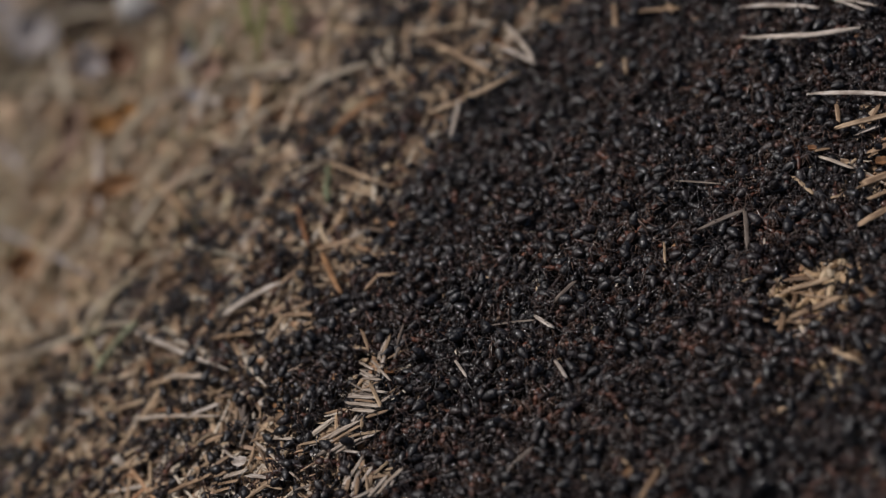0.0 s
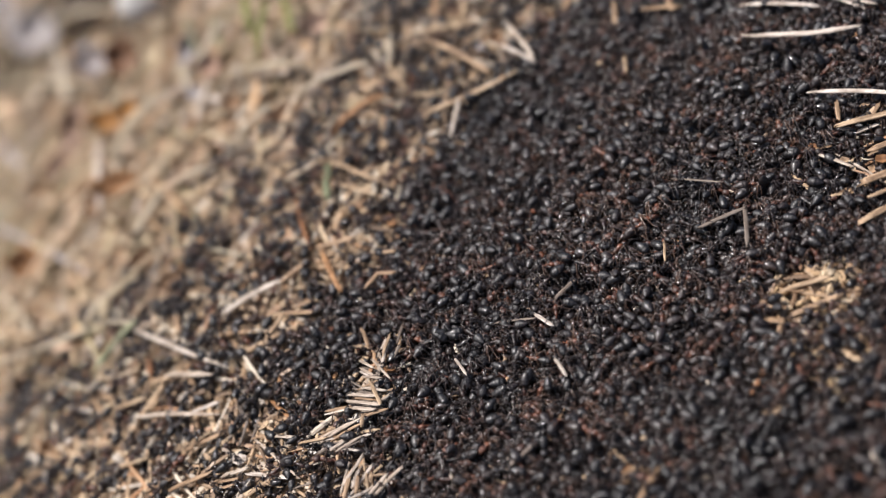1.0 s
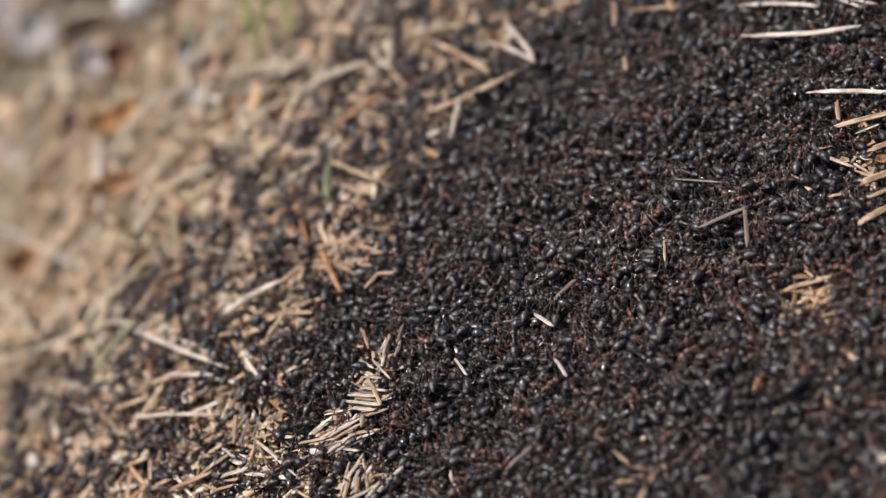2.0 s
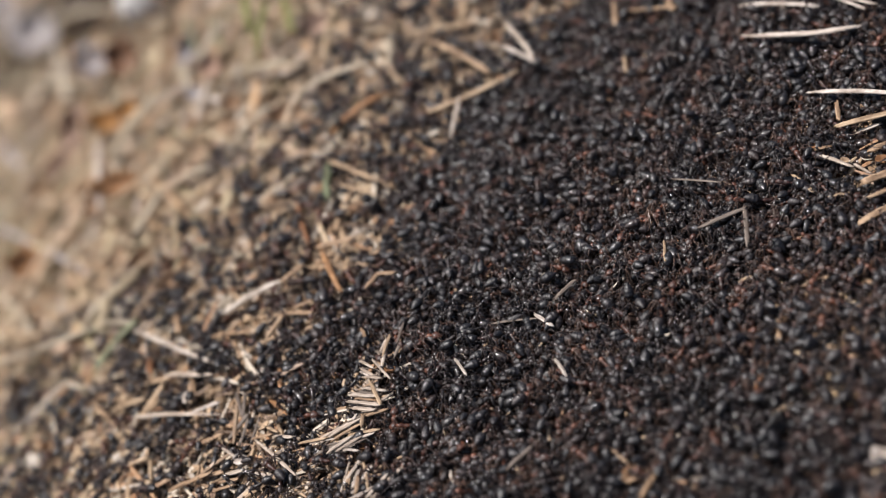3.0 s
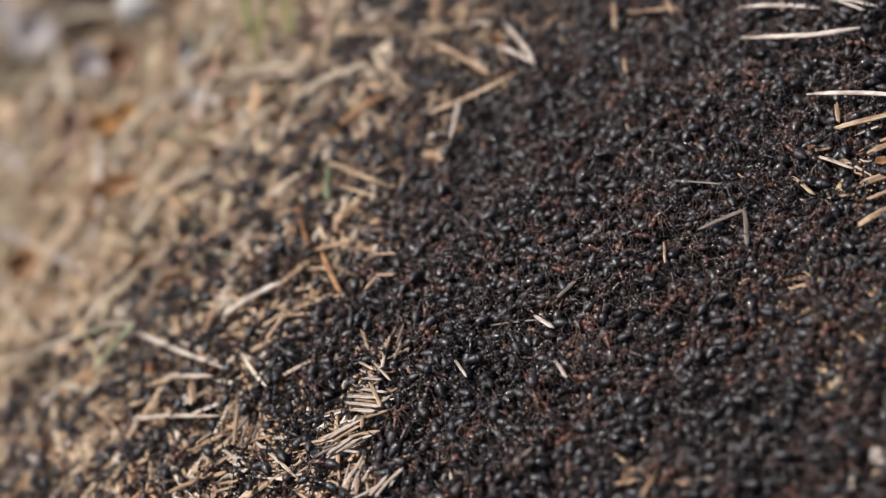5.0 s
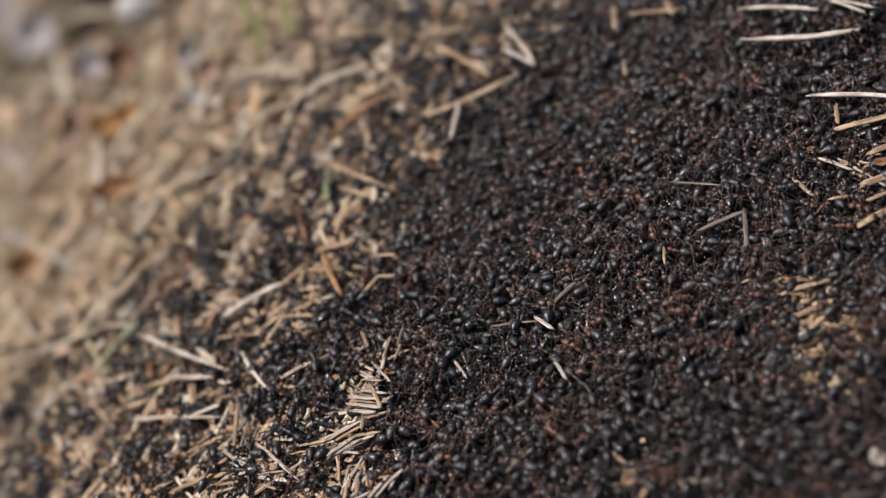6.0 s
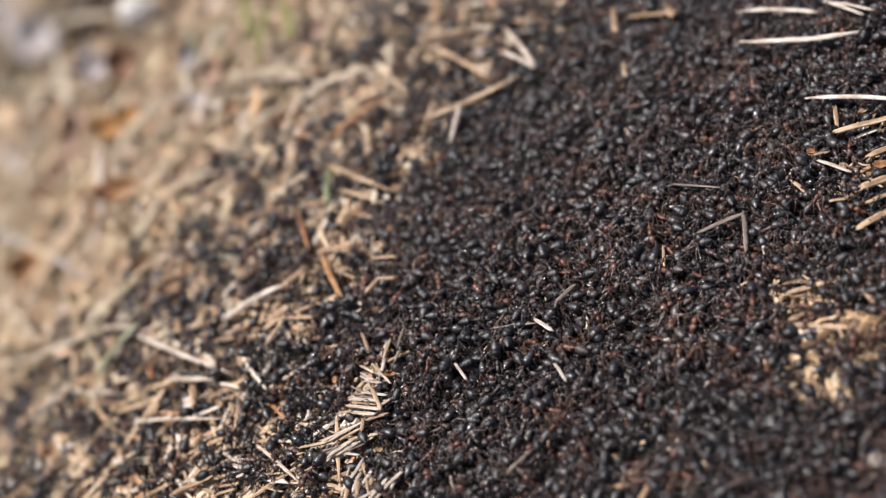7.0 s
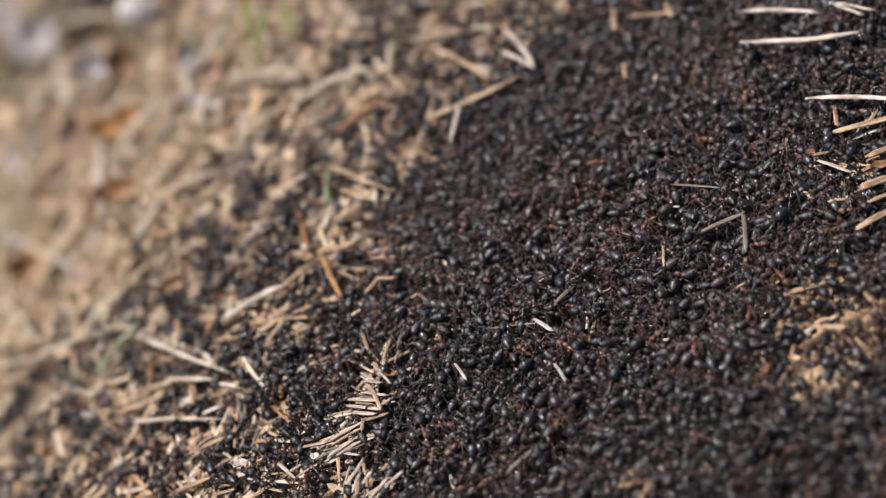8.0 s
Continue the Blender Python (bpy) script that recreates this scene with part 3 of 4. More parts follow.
# ---- things that can be told apart ----
LOOKS = {"bleached needle": ("pine_needle", "bleached pale dry pine needle lying on the mound"), "tan needle": ("pine_needle", "tan dry pine needle lying in the litter"),
         "rust-brown scale": ("pine_needle", "rust-brown dry pine needle among the litter"), "weathered grey needle": ("pine_needle", "weathered grey needle half buried among the ants"),
         "grey-green blade": ("grass_sprig", "short grey-green grass blade standing in the litter"), "fresh green blade": ("grass_sprig", "thin yellow-green grass blade at the mound's foot"), "dull straw": ("grass_straw", "dull dry grass straw in the matted litter"),
         "silvery dead leaf": ("grass_straw", "silvery bleached grass straw at the mound's foot")}


needle_rng = random.Random(55)


def needle(x0, y0, h0, x1, y1, h1, w, bow, up, mat):
    """A needle between two places (mm in plan, height over the slope), w mm wide."""
    a, b = (x0 * MM, y0 * MM), (x1 * MM, y1 * MM)
    p0, p1 = Vector((*a, float(surf(*a)) + h0 * MM)), Vector((*b, float(surf(*b)) + h1 * MM))
    name, label = LOOKS[mat.name]
    long = (p1 - p0).length
    short = long < 0.015
    v, f = needle_shape(long, w * MM, -bow * MM * (0.3 if short else 1), up * MM * (0.2 if short else 1), short, needle_rng)
    ob = mesh_object(name, v, f, mat)
    ax = (p1 - p0).normalized()
    ay = Vector((0, 0, 1)).cross(ax).normalized()
    m = Matrix((ax, ay, ax.cross(ay))).transposed().to_4x4()
    m.translation = (p0 + p1) / 2
    ob.matrix_basis = m
    return tagged(ob, label, "grass" if name.startswith("grass") else "needle", "needles strewn on the mound" if name == "pine_needle" else "grass at the mound's foot")


straw = needle
CHIPS = {"rust-brown scale": "rust-brown curled bud scale in the litter", "bleached needle": "pale flat wood chip on the mound", "tan needle": "tan papery bud scale in the litter",
         "chalky white stone": "tiny white grain of grit", "silvery dead leaf": "small silvery papery flake", "dead brown leaf": "brown curled bit of dead leaf"}
chip_rng = random.Random(77)


def chip(x, y, h, length, width, heading, tilt, mat, name="bud_scale"):
    m = stand(x * MM, y * MM, heading, 0, tilt, tilt * 0.6)
    m.translation.z += h * MM
    v, f = scale_chip(Matrix(), length * MM, width * MM, 0.0005, 0.45, chip_rng)
    ob = mesh_object(name, v, f, mat, smooth=False)
    ob.matrix_basis = m
    return tagged(ob, CHIPS[mat.name], "bud scale" if name == "bud_scale" else "leaf", "flakes in the litter")


LEAF_SPOTS = []


def leaf(x, y, h, length, width, heading, tilt, mat):
    """A dead leaf: an oval blade with a raised midrib, curled edges and a short stalk."""
    m = Matrix.Translation((x * MM, y * MM, float(surf(x * MM, y * MM)) + h * MM)) @ pose(0, 0, 0, 34, 0, 0) @ pose(0, 0, 0, tilt * 0.3, tilt * 0.5, heading)
    LEAF_SPOTS.append((x * MM, y * MM, 0.42 * max(length, width) * MM))
    n, k = 10, 6
    vs, fs = [], []
    rim = [chip_rng.uniform(0.86, 1.1) for _ in range(n + 1)]
    for z in (0.0002, -0.0002):
        for i in range(n + 1):
            t = i / n
            half = 0.5 * width * rim[i] * math.sin(math.pi * (0.04 + 0.92 * t)) ** 0.8
            for j in range(k + 1):
                s = 2 * j / k - 1
                zz = 0.10 * width * (s * s - 0.6 * (1 - abs(s)) ** 3) + 0.12 * length * (2 * t - 1) ** 2 + 0.03 * length * math.sin(7 * t + 3 * s)
                vs.append(Vector(((t - 0.5) * length * MM, half * s * MM, zz * MM + z)))
    o = (n + 1) * (k + 1)
    for i in range(n):
        for j in range(k):
            q = (i * (k + 1) + j, (i + 1) * (k + 1) + j, (i + 1) * (k + 1) + j + 1, i * (k + 1) + j + 1)
            fs += [q, tuple(o + c for c in q[::-1])]
    ring = [i * (k + 1) for i in range(n + 1)] + [n * (k + 1) + j for j in range(1, k + 1)] + [i * (k + 1) + k for i in range(n - 1, -1, -1)] + list(range(k - 1, 0, -1))
    for i, c in enumerate(ring):
        d = ring[(i + 1) % len(ring)]
        fs.append((d, c, o + c, o + d))
    root = new("dead_leaf")
    root.matrix_basis = m
    mesh_object("blade", vs, fs, mat, root)
    v, f = sliver((-0.5 * length * MM, 0, 0.11 * length * MM), (-0.8 * length * MM, 0.1 * width * MM, 0.0), 0.0009, 0.9, 0.0005, 0.0, 0.6, 4, 5)
    mesh_object("stalk", v, f, mat, root)
    tone = {"rust-brown scale": "curled rust-brown dead leaf in the dry grass", "silvery dead leaf": "curled silvery-grey dead leaf in the dry grass",
            "tan needle": "curled tan dead leaf in the dry grass", "orange dead leaf": "curled orange dead leaf in the dry grass", "pinkish dead leaf": "pale pinkish-brown dead leaf in the dry grass"}.get(mat.name, "curled brown dead leaf in the dry grass")
    return tagged(root, tone, "leaf", "dead leaves at the mound's foot")


def pebble(x, y, h, size, mat):
    bm = bmesh.new()
    bmesh.ops.create_icosphere(bm, subdivisions=3, radius=0.5)
    for v in bm.verts:
        v.co *= 1 + 0.22 * noise.noise(v.co * 2.3 + Vector((3, 1, 7)))
        v.co.z *= 0.7
        v.co.x *= 1.35
    me = bpy.data.meshes.new("pebble")
    bm.to_mesh(me)
    bm.free()
    me.shade_smooth()
    me.materials.append(mat)
    ob = new("pebble", me)
    ob.matrix_basis = Matrix.Translation((x * MM, y * MM, float(surf(x * MM, y * MM)) + h * MM)) @ pose(0, 0, 0, 0, 30, 40)
    ob.scale = [size * MM] * 3
    return tagged(ob, "small chalky white pebble in the dry grass", "stone")


pebble(-107.5, 186.3, 20.0, 14.0, WHITE)

# needles that stick out on the upper flank
needle(94.3, 40.5, 6.5, 76.1, 50.0, 6.5, 1.58, 0.20, 0.6, PALE)
needle(101.2, 27.4, 7.5, 75.1, 36.5, 7.5, 1.97, -2.20, 0.6, PALE)
needle(106.6, 1.2, 7.5, 87.6, 11.0, 7.5, 1.74, 0.00, 0.6, PALE)
needle(105.6, -2.7, 7, 92.8, -2.4, 7, 1.85, -0.40, 0.6, TAN)
needle(104.3, 34.6, 6, 97.1, 45.4, 6, 1.13, 0.20, 0.6, PALE)
needle(106.8, 34.3, 6, 99.4, 44.3, 6, 0.99, 0.00, 0.6, PALE)
needle(86.9, 45.8, 5, 87.1, 51.4, 5, 1.45, 0.00, 0.6, GREY)
needle(93.8, 6.1, 6, 93.5, 0.3, 6, 1.21, 0.00, 0.6, TAN)
needle(102.7, -19.8, 6.5, 94.9, -21.9, 6.5, 2.19, 0.30, 0.6, TAN)
needle(94.3, -15.1, 6, 88.2, -9.8, 6, 1.18, 0.20, 0.6, PALE)
needle(85.7, -19.9, 5, 81.7, -13.4, 5, 1.18, 0.10, 0.6, TAN)
needle(97.3, -3.5, 5.5, 102.1, -3.8, 5.5, 1.19, 0.00, 0.6, PALE)
needle(104.9, -11.4, 6, 98.6, -12.4, 6, 1.82, 0.30, 0.6, TAN)
needle(102.5, -28.1, 5.5, 93.8, -32.3, 5.5, 1.78, 0.00, 0.6, TAN)
needle(102.2, -23.9, 6, 96.5, -26.2, 6, 1.15, 0.20, 0.6, TAN)
needle(92.5, -22.3, 5, 88.7, -22.3, 5, 0.90, 0.00, 0.6, TAN)
needle(103.0, 2.6, 5, 100.5, -1.4, 5, 1.07, 0.00, 0.6, TAN)
needle(90.8, -7.3, 5, 86.9, -7.5, 5, 0.93, 0.00, 0.6, TAN)
chip(93.2, -12.3, 5.5, 2.10, 1.84, 10, 20, TAN)
chip(86.7, -6.3, 5, 2.39, 1.59, 10, 20, RUST)
chip(100.9, -14.7, 5, 3.90, 2.60, 0, 20, RUST)
chip(100.1, 3.9, 5, 3.49, 1.61, 40, 20, TAN)
# needles along the edge of the crowd
needle(24.4, 52.0, 8.2, 16.6, 73.8, 10.2, 1.55, 0.00, 0.6, PALE)
needle(24.6, 50.6, 8.2, 16.7, 61.5, 9.2, 1.38, 0.46, 0.6, PALE)
needle(-3.7, 47.1, 7.2, 20.3, 51.7, 8.2, 1.68, 1.53, 0.6, TAN)
needle(4.3, 47.5, 7.2, 1.8, 32.3, 7.2, 1.36, -0.30, 0.6, PALE)
needle(12.5, 54.7, 7.2, -5.5, 79.5, 7.2, 1.89, 0.63, 0.6, TAN)
needle(-30.7, 40.3, 7.2, -13.9, 22.1, 7.2, 1.37, 0.46, 0.6, TAN)
needle(-27.8, 30.1, 6.2, -17.0, 17.6, 7.2, 1.20, 0.30, 0.6, TAN)
needle(-31.5, 39.8, 7.2, -30.7, 25.0, 6.2, 1.99, 0.00, 0.6, GREEN)
needle(-25.7, -11.7, 7.2, -31.5, 5.7, 8.2, 1.59, -0.29, 0.6, RUST)
needle(-35.2, 11.5, 4.6, -40.1, 34.4, 4.6, 1.36, -0.45, 0.6, RUST)
needle(-19.0, -15.4, 8.2, -16.3, -10.8, 8.2, 1.27, 0.28, 0.6, TAN)
needle(-16.3, -10.8, 8.2, -11.7, -11.2, 8.2, 1.27, 0.14, 0.6, TAN)
needle(-31.8, 6.6, 8.2, -23.0, 5.0, 8.2, 1.90, 0.29, 0.6, TAN)
needle(-18.5, -0.7, 6.2, -11.9, -3.4, 6.2, 1.01, 0.14, 0.6, TAN)
needle(-85.6, 14.3, 8.6, -97.3, 5.3, 6.6, 2.35, 0.31, 0.6, GREEN)
needle(-137.1, 45.3, 8.6, -95.5, 20.9, 9.6, 2.17, 1.34, 0.6, STRAW)
needle(-96.3, 22.2, 8.6, -85.1, 13.9, 8.6, 1.74, 0.47, 0.6, STRAW)
needle(-40.4, -28.3, 4.6, -39.7, -35.9, 3.6, 1.11, 0.14, 0.6, RUST)
needle(-42.1, -36.9, 3.6, -36.9, -45.4, 4.6, 1.37, 0.00, 0.6, RUST)
needle(-19.8, -26.6, 7.2, -18.0, -32.2, 6.2, 0.97, -0.28, 0.6, TAN)
needle(-12.7, -31.8, 7.2, -14.3, -36.6, 6.2, 0.82, 0.00, 0.6, TAN)
needle(-51.4, -31.7, 4.6, -48.8, -39.8, 3.6, 1.12, 0.14, 0.6, GREY)
needle(-52.2, -45.0, 3.6, -47.6, -39.5, 4.6, 1.24, 0.28, 0.6, GREY)
# needles on the litter beside the crowd
needle(-84.9, 12.6, 6.4, -54.0, -22.4, 6.4, 1.64, 0.50, 0.6, PALE)
needle(-77.7, -12.4, 6.4, -70.7, -15.9, 6.4, 1.92, 0.10, 0.6, TAN)
needle(-71.8, -14.6, 6.4, -58.2, -22.5, 6.4, 2.03, 0.20, 0.6, PALE)
needle(-64.6, -20.2, 6.4, -63.0, -29.2, 6.4, 2.16, 0.10, 0.6, TAN)
needle(-80.4, -22.0, 6.4, -54.8, -36.7, 6.4, 1.44, 0.40, 0.6, PALE)
needle(-63.0, -32.1, 6.4, -56.1, -32.0, 6.4, 1.27, 0.10, 0.6, PALE)
needle(-88.0, -13.7, 6.4, -78.4, -16.0, 6.4, 1.50, 0.10, 0.6, TAN)
needle(-57.4, 0.0, 6.4, -40.2, -0.1, 6.4, 2.06, -0.40, 0.6, PALE)
needle(-41.4, -0.3, 6.4, -36.3, 3.9, 6.4, 1.61, 0.00, 0.6, TAN)
needle(-60.1, -7.4, 6.4, -47.2, -13.6, 6.4, 1.45, 0.20, 0.6, TAN)
needle(-53.9, -13.0, 6.4, -50.5, -20.4, 6.4, 1.44, 0.00, 0.6, TAN)
needle(-44.6, -19.1, 6.4, -40.4, -11.8, 6.4, 1.28, 0.20, 0.6, TAN)
needle(-41.0, -11.3, 6.4, -32.7, -15.2, 6.4, 1.28, -0.30, 0.6, TAN)
needle(-38.2, -12.0, 6.4, -33.0, -11.1, 6.4, 1.14, 0.00, 0.6, TAN)
needle(-72.3, 9.3, 6.4, -70.3, -0.3, 6.4, 1.82, 0.00, 0.6, TAN)
needle(-78.9, -2.0, 6.4, -77.3, -9.9, 6.4, 1.81, 0.00, 0.6, RUST)
chip(-65.2, -25.6, 6, 2.88, 3.45, 0, 20, PALE)
# the little heap of bleached needles
needle(-22.5, -48.7, 6.8, -14.5, -52.4, 7.2, 1.06, 0.13, 0.6, PALE)
needle(-21.9, -46.5, 6.8, -15.5, -48.4, 7.2, 1.07, 0.13, 0.6, PALE)
needle(-21.5, -51.0, 6.8, -16.2, -53.8, 7.2, 1.19, 0.13, 0.6, PALE)
needle(-18.7, -45.4, 6.8, -13.4, -47.8, 7.2, 0.93, 0.13, 0.6, PALE)
needle(-18.8, -42.6, 6.8, -14.6, -43.9, 7.2, 0.80, 0.13, 0.6, PALE)
needle(-20.6, -48.0, 6.8, -16.1, -49.6, 7.2, 0.67, 0.13, 0.6, TAN)
needle(-20.4, -50.0, 6.8, -15.3, -51.4, 7.2, 0.66, 0.13, 0.6, PALE)
needle(-17.2, -44.1, 6.8, -14.4, -52.4, 7.2, 1.06, 0.13, 0.6, TAN)
needle(-16.7, -37.8, 6.8, -12.3, -45.2, 7.2, 0.67, 0.13, 0.6, PALE)
needle(-18.0, -54.8, 6.8, -13.0, -53.7, 7.2, 0.92, 0.13, 0.6, TAN)
needle(-18.6, -54.2, 6.8, -18.8, -57.3, 7.2, 0.92, 0.13, 0.6, TAN)
needle(-15.3, -50.8, 6.8, -12.2, -49.1, 7.2, 0.80, 0.13, 0.6, PALE)
needle(-19.7, -46.3, 6.8, -16.4, -47.2, 7.2, 0.67, 0.13, 0.6, GREY)
needle(-29.6, -56.3, 6.4, -20.7, -54.9, 6.8, 0.93, 0.13, 0.6, PALE)
needle(-27.0, -56.7, 6.4, -18.7, -54.7, 6.8, 0.79, 0.13, 0.6, PALE)
needle(-25.8, -57.5, 6.4, -18.9, -56.2, 6.8, 0.79, 0.13, 0.6, TAN)
needle(-33.7, -55.1, 6.4, -27.1, -57.0, 6.8, 0.93, 0.13, 0.6, TAN)
needle(-26.8, -61.5, 6.4, -21.2, -58.4, 6.8, 0.92, 0.13, 0.6, PALE)
needle(-24.5, -62.0, 6.4, -19.3, -59.3, 6.8, 0.79, 0.13, 0.6, PALE)
needle(-24.0, -61.1, 6.4, -19.2, -63.0, 6.8, 0.78, 0.13, 0.6, PALE)
needle(-23.6, -59.4, 6.4, -15.9, -58.7, 6.8, 0.79, 0.13, 0.6, PALE)
needle(-21.5, -57.5, 6.4, -14.9, -58.2, 6.8, 0.92, 0.13, 0.6, TAN)
needle(-31.0, -56.3, 6.4, -25.2, -57.4, 6.8, 0.66, 0.13, 0.6, PALE)
needle(-22.3, -61.5, 6.4, -17.7, -59.7, 6.8, 0.52, 0.13, 0.6, GREY)
needle(-28.0, -59.3, 6.4, -24.1, -58.7, 6.8, 0.66, 0.13, 0.6, GREY)
needle(-28.9, -55.3, 6.4, -24.7, -55.6, 6.8, 0.53, 0.13, 0.6, TAN)
# more of them, tumbled between: x, y, heading
fill_rng = random.Random(63)
for hx, hy, way in ((-18, -46, -20), (-17, -49, -30), (-23, -56, 7), (-25, -58, 11), (-17, -40, -51), (-15, -37, -61), (-13, -33, 79), (-20, -71, -95), (-14, -73, 34)):
    for _ in range(7):
        x, y, a = hx + fill_rng.gauss(0, 2.6), hy + fill_rng.gauss(0, 2.2), radians(way + fill_rng.gauss(0, 20))
        half = fill_rng.uniform(1.6, 4.2)
        needle(x - half * math.cos(a), y - half * math.sin(a), fill_rng.uniform(4.6, 6.8), x + half * math.cos(a), y + half * math.sin(a), fill_rng.uniform(4.6, 6.8),
               fill_rng.uniform(0.55, 1.0), 0.1, 0.3, fill_rng.choice((PALE, PALE, TAN, GREY)))
# needles at the foot of the crowd
needle(-22.5, -74.2, 4.6, -21.2, -66.7, 4.8, 1.16, 0.15, 0.6, TAN)
needle(-19.2, -75.9, 4.6, -19.9, -70.2, 4.8, 0.89, 0.15, 0.6, PALE)
needle(-20.5, -71.3, 4.6, -17.2, -77.5, 4.8, 1.02, 0.15, 0.6, TAN)
needle(-16.9, -73.8, 4.6, -16.1, -69.7, 4.8, 1.15, 0.15, 0.6, TAN)
needle(-16.5, -75.6, 4.6, -9.9, -70.9, 4.8, 1.14, 0.15, 0.6, PALE)
needle(-16.1, -70.5, 4.6, -11.7, -70.6, 4.8, 0.77, 0.15, 0.6, TAN)
needle(-18.3, -76.6, 4.6, -14.8, -73.7, 4.8, 0.76, 0.15, 0.6, TAN)
needle(-10.8, -66.7, 4.6, -7.7, -65.8, 4.8, 0.77, 0.15, 0.6, TAN)
needle(-45.0, -48.7, 4.6, -33.1, -65.2, 4.8, 1.07, 0.30, 0.6, PALE)
needle(-46.1, -58.0, 4.6, -36.5, -63.0, 4.8, 1.46, 0.15, 0.6, PALE)
needle(-52.9, -55.4, 4.6, -47.0, -56.8, 4.8, 1.35, 0.15, 0.6, PALE)
needle(-53.7, -56.7, 4.6, -48.6, -58.5, 4.8, 0.94, 0.15, 0.6, TAN)
needle(-40.7, -49.4, 4.6, -35.6, -52.4, 4.8, 1.08, 0.15, 0.6, PALE)
needle(-45.7, -47.6, 4.6, -41.1, -48.9, 4.8, 1.09, 0.15, 0.6, TAN)
needle(-45.2, -42.5, 4.6, -39.5, -48.8, 4.8, 0.95, 0.15, 0.6, TAN)
needle(-42.8, -59.2, 4.6, -37.3, -60.6, 4.8, 0.66, 0.15, 0.6, TAN)
needle(-48.9, -39.1, 4.6, -48.9, -30.2, 4.8, 0.98, 0.15, 0.6, GREY)
needle(-49.2, -48.1, 4.6, -47.5, -41.4, 4.8, 0.82, 0.15, 0.6, GREY)
needle(-46.3, -48.8, 4.6, -44.7, -41.7, 4.8, 0.82, 0.15, 0.6, GREY)
needle(-54.7, -58.6, 4.6, -49.9, -59.6, 4.8, 0.94, 0.15, 0.6, TAN)
needle(-42.7, -62.5, 4.6, -37.4, -65.0, 4.8, 0.79, 0.15, 0.6, TAN)
needle(-34.5, -66.9, 4.6, -30.2, -66.9, 4.8, 0.65, 0.15, 0.6, GREY)
needle(-53.4, -47.7, 4.6, -50.1, -51.0, 4.8, 0.82, 0.15, 0.6, PALE)
chip(-14.9, -60.7, 4.5, 3.13, 2.22, 60, 35, TAN)
chip(-18.8, -60.2, 4.5, 2.35, 1.83, 20, 30, RUST)
chip(-39.0, -44.3, 4, 4.09, 3.27, 20, 25, TAN)
chip(-48.9, -52.2, 4, 4.62, 2.72, -10, 20, PALE)
chip(-12.6, -40.2, 5, 4.57, 2.95, 80, 30, RUST)
chip(-26.2, -36.7, 4, 1.91, 1.91, 0, 20, RUST)
needle(-67.2, -52.7, 4.1, -56.1, -53.8, 4.6, 1.37, 0.27, 0.6, TAN)
needle(-59.6, -52.6, 4.1, -52.2, -54.2, 4.6, 1.37, 0.27, 0.6, TAN)
needle(-85.1, -34.9, 4.1, -74.7, -37.4, 4.6, 1.44, 0.29, 0.6, TAN)
needle(-114.8, -4.7, 4.1, -103.0, -19.5, 4.6, 1.56, 0.31, 0.6, TAN)
needle(-73.1, -49.7, 4.1, -67.3, -49.1, 4.6, 1.40, 0.28, 0.6, TAN)
needle(-63.8, -41.4, 4.1, -53.9, -42.3, 4.6, 1.40, 0.28, 0.6, TAN)
needle(-100.0, 4.7, 4.1, -86.1, -21.0, 4.6, 1.53, 0.31, 0.6, TAN)
needle(-102.0, 4.9, 4.1, -83.3, -13.0, 4.6, 1.54, 0.31, 0.6, TAN)
# loose needles among the ants
needle(21.6, -36.2, 7.1, 25.4, -40.8, 6.6, 1.19, 0.00, 0.6, PALE)
needle(59.7, -23.6, 7.1, 69.3, -21.9, 7.8, 1.19, 0.00, 0.6, GREY)
needle(69.7, -21.4, 7.8, 69.2, -32.4, 7, 1.18, 0.00, 0.6, GREY)
needle(51.6, -23.7, 7.6, 51.1, -31.3, 6.6, 0.66, 0.00, 0.6, TAN)
needle(25.5, -52.0, 7.1, 27.6, -56.7, 6.6, 0.90, 0.00, 0.6, PALE)
needle(2.7, -43.4, 6.8, 5.4, -49.6, 6.6, 0.79, 0.00, 0.6, PALE)
needle(26.3, -33.8, 6.8, 31.0, -28.6, 6.8, 1.20, 0.00, 0.6, GREY)
needle(45.9, 66.3, 7.6, 46.1, 57.6, 5.6, 1.68, 0.00, 0.6, TAN)
needle(46.9, 42.8, 7.6, 47.5, 38.2, 5.6, 1.18, 0.00, 0.6, TAN)
needle(59.5, 62.9, 6.6, 60.7, 56.6, 6.6, 1.80, 0.00, 0.6, TAN)
needle(50.0, 62.9, 6.6, 61.9, 57.9, 6.6, 1.36, 0.00, 0.6, TAN)
needle(11.4, -34.6, 6.6, 21.9, -36.7, 6.6, 0.67, 0.27, 0.6, GREY)
needle(55.0, -5.3, 6.8, 65.3, -11.8, 7, 0.68, -0.27, 0.6, GREY)
needle(14.3, -78.3, 6.6, 19.3, -74.1, 6.6, 1.12, 0.00, 0.6, GREY)
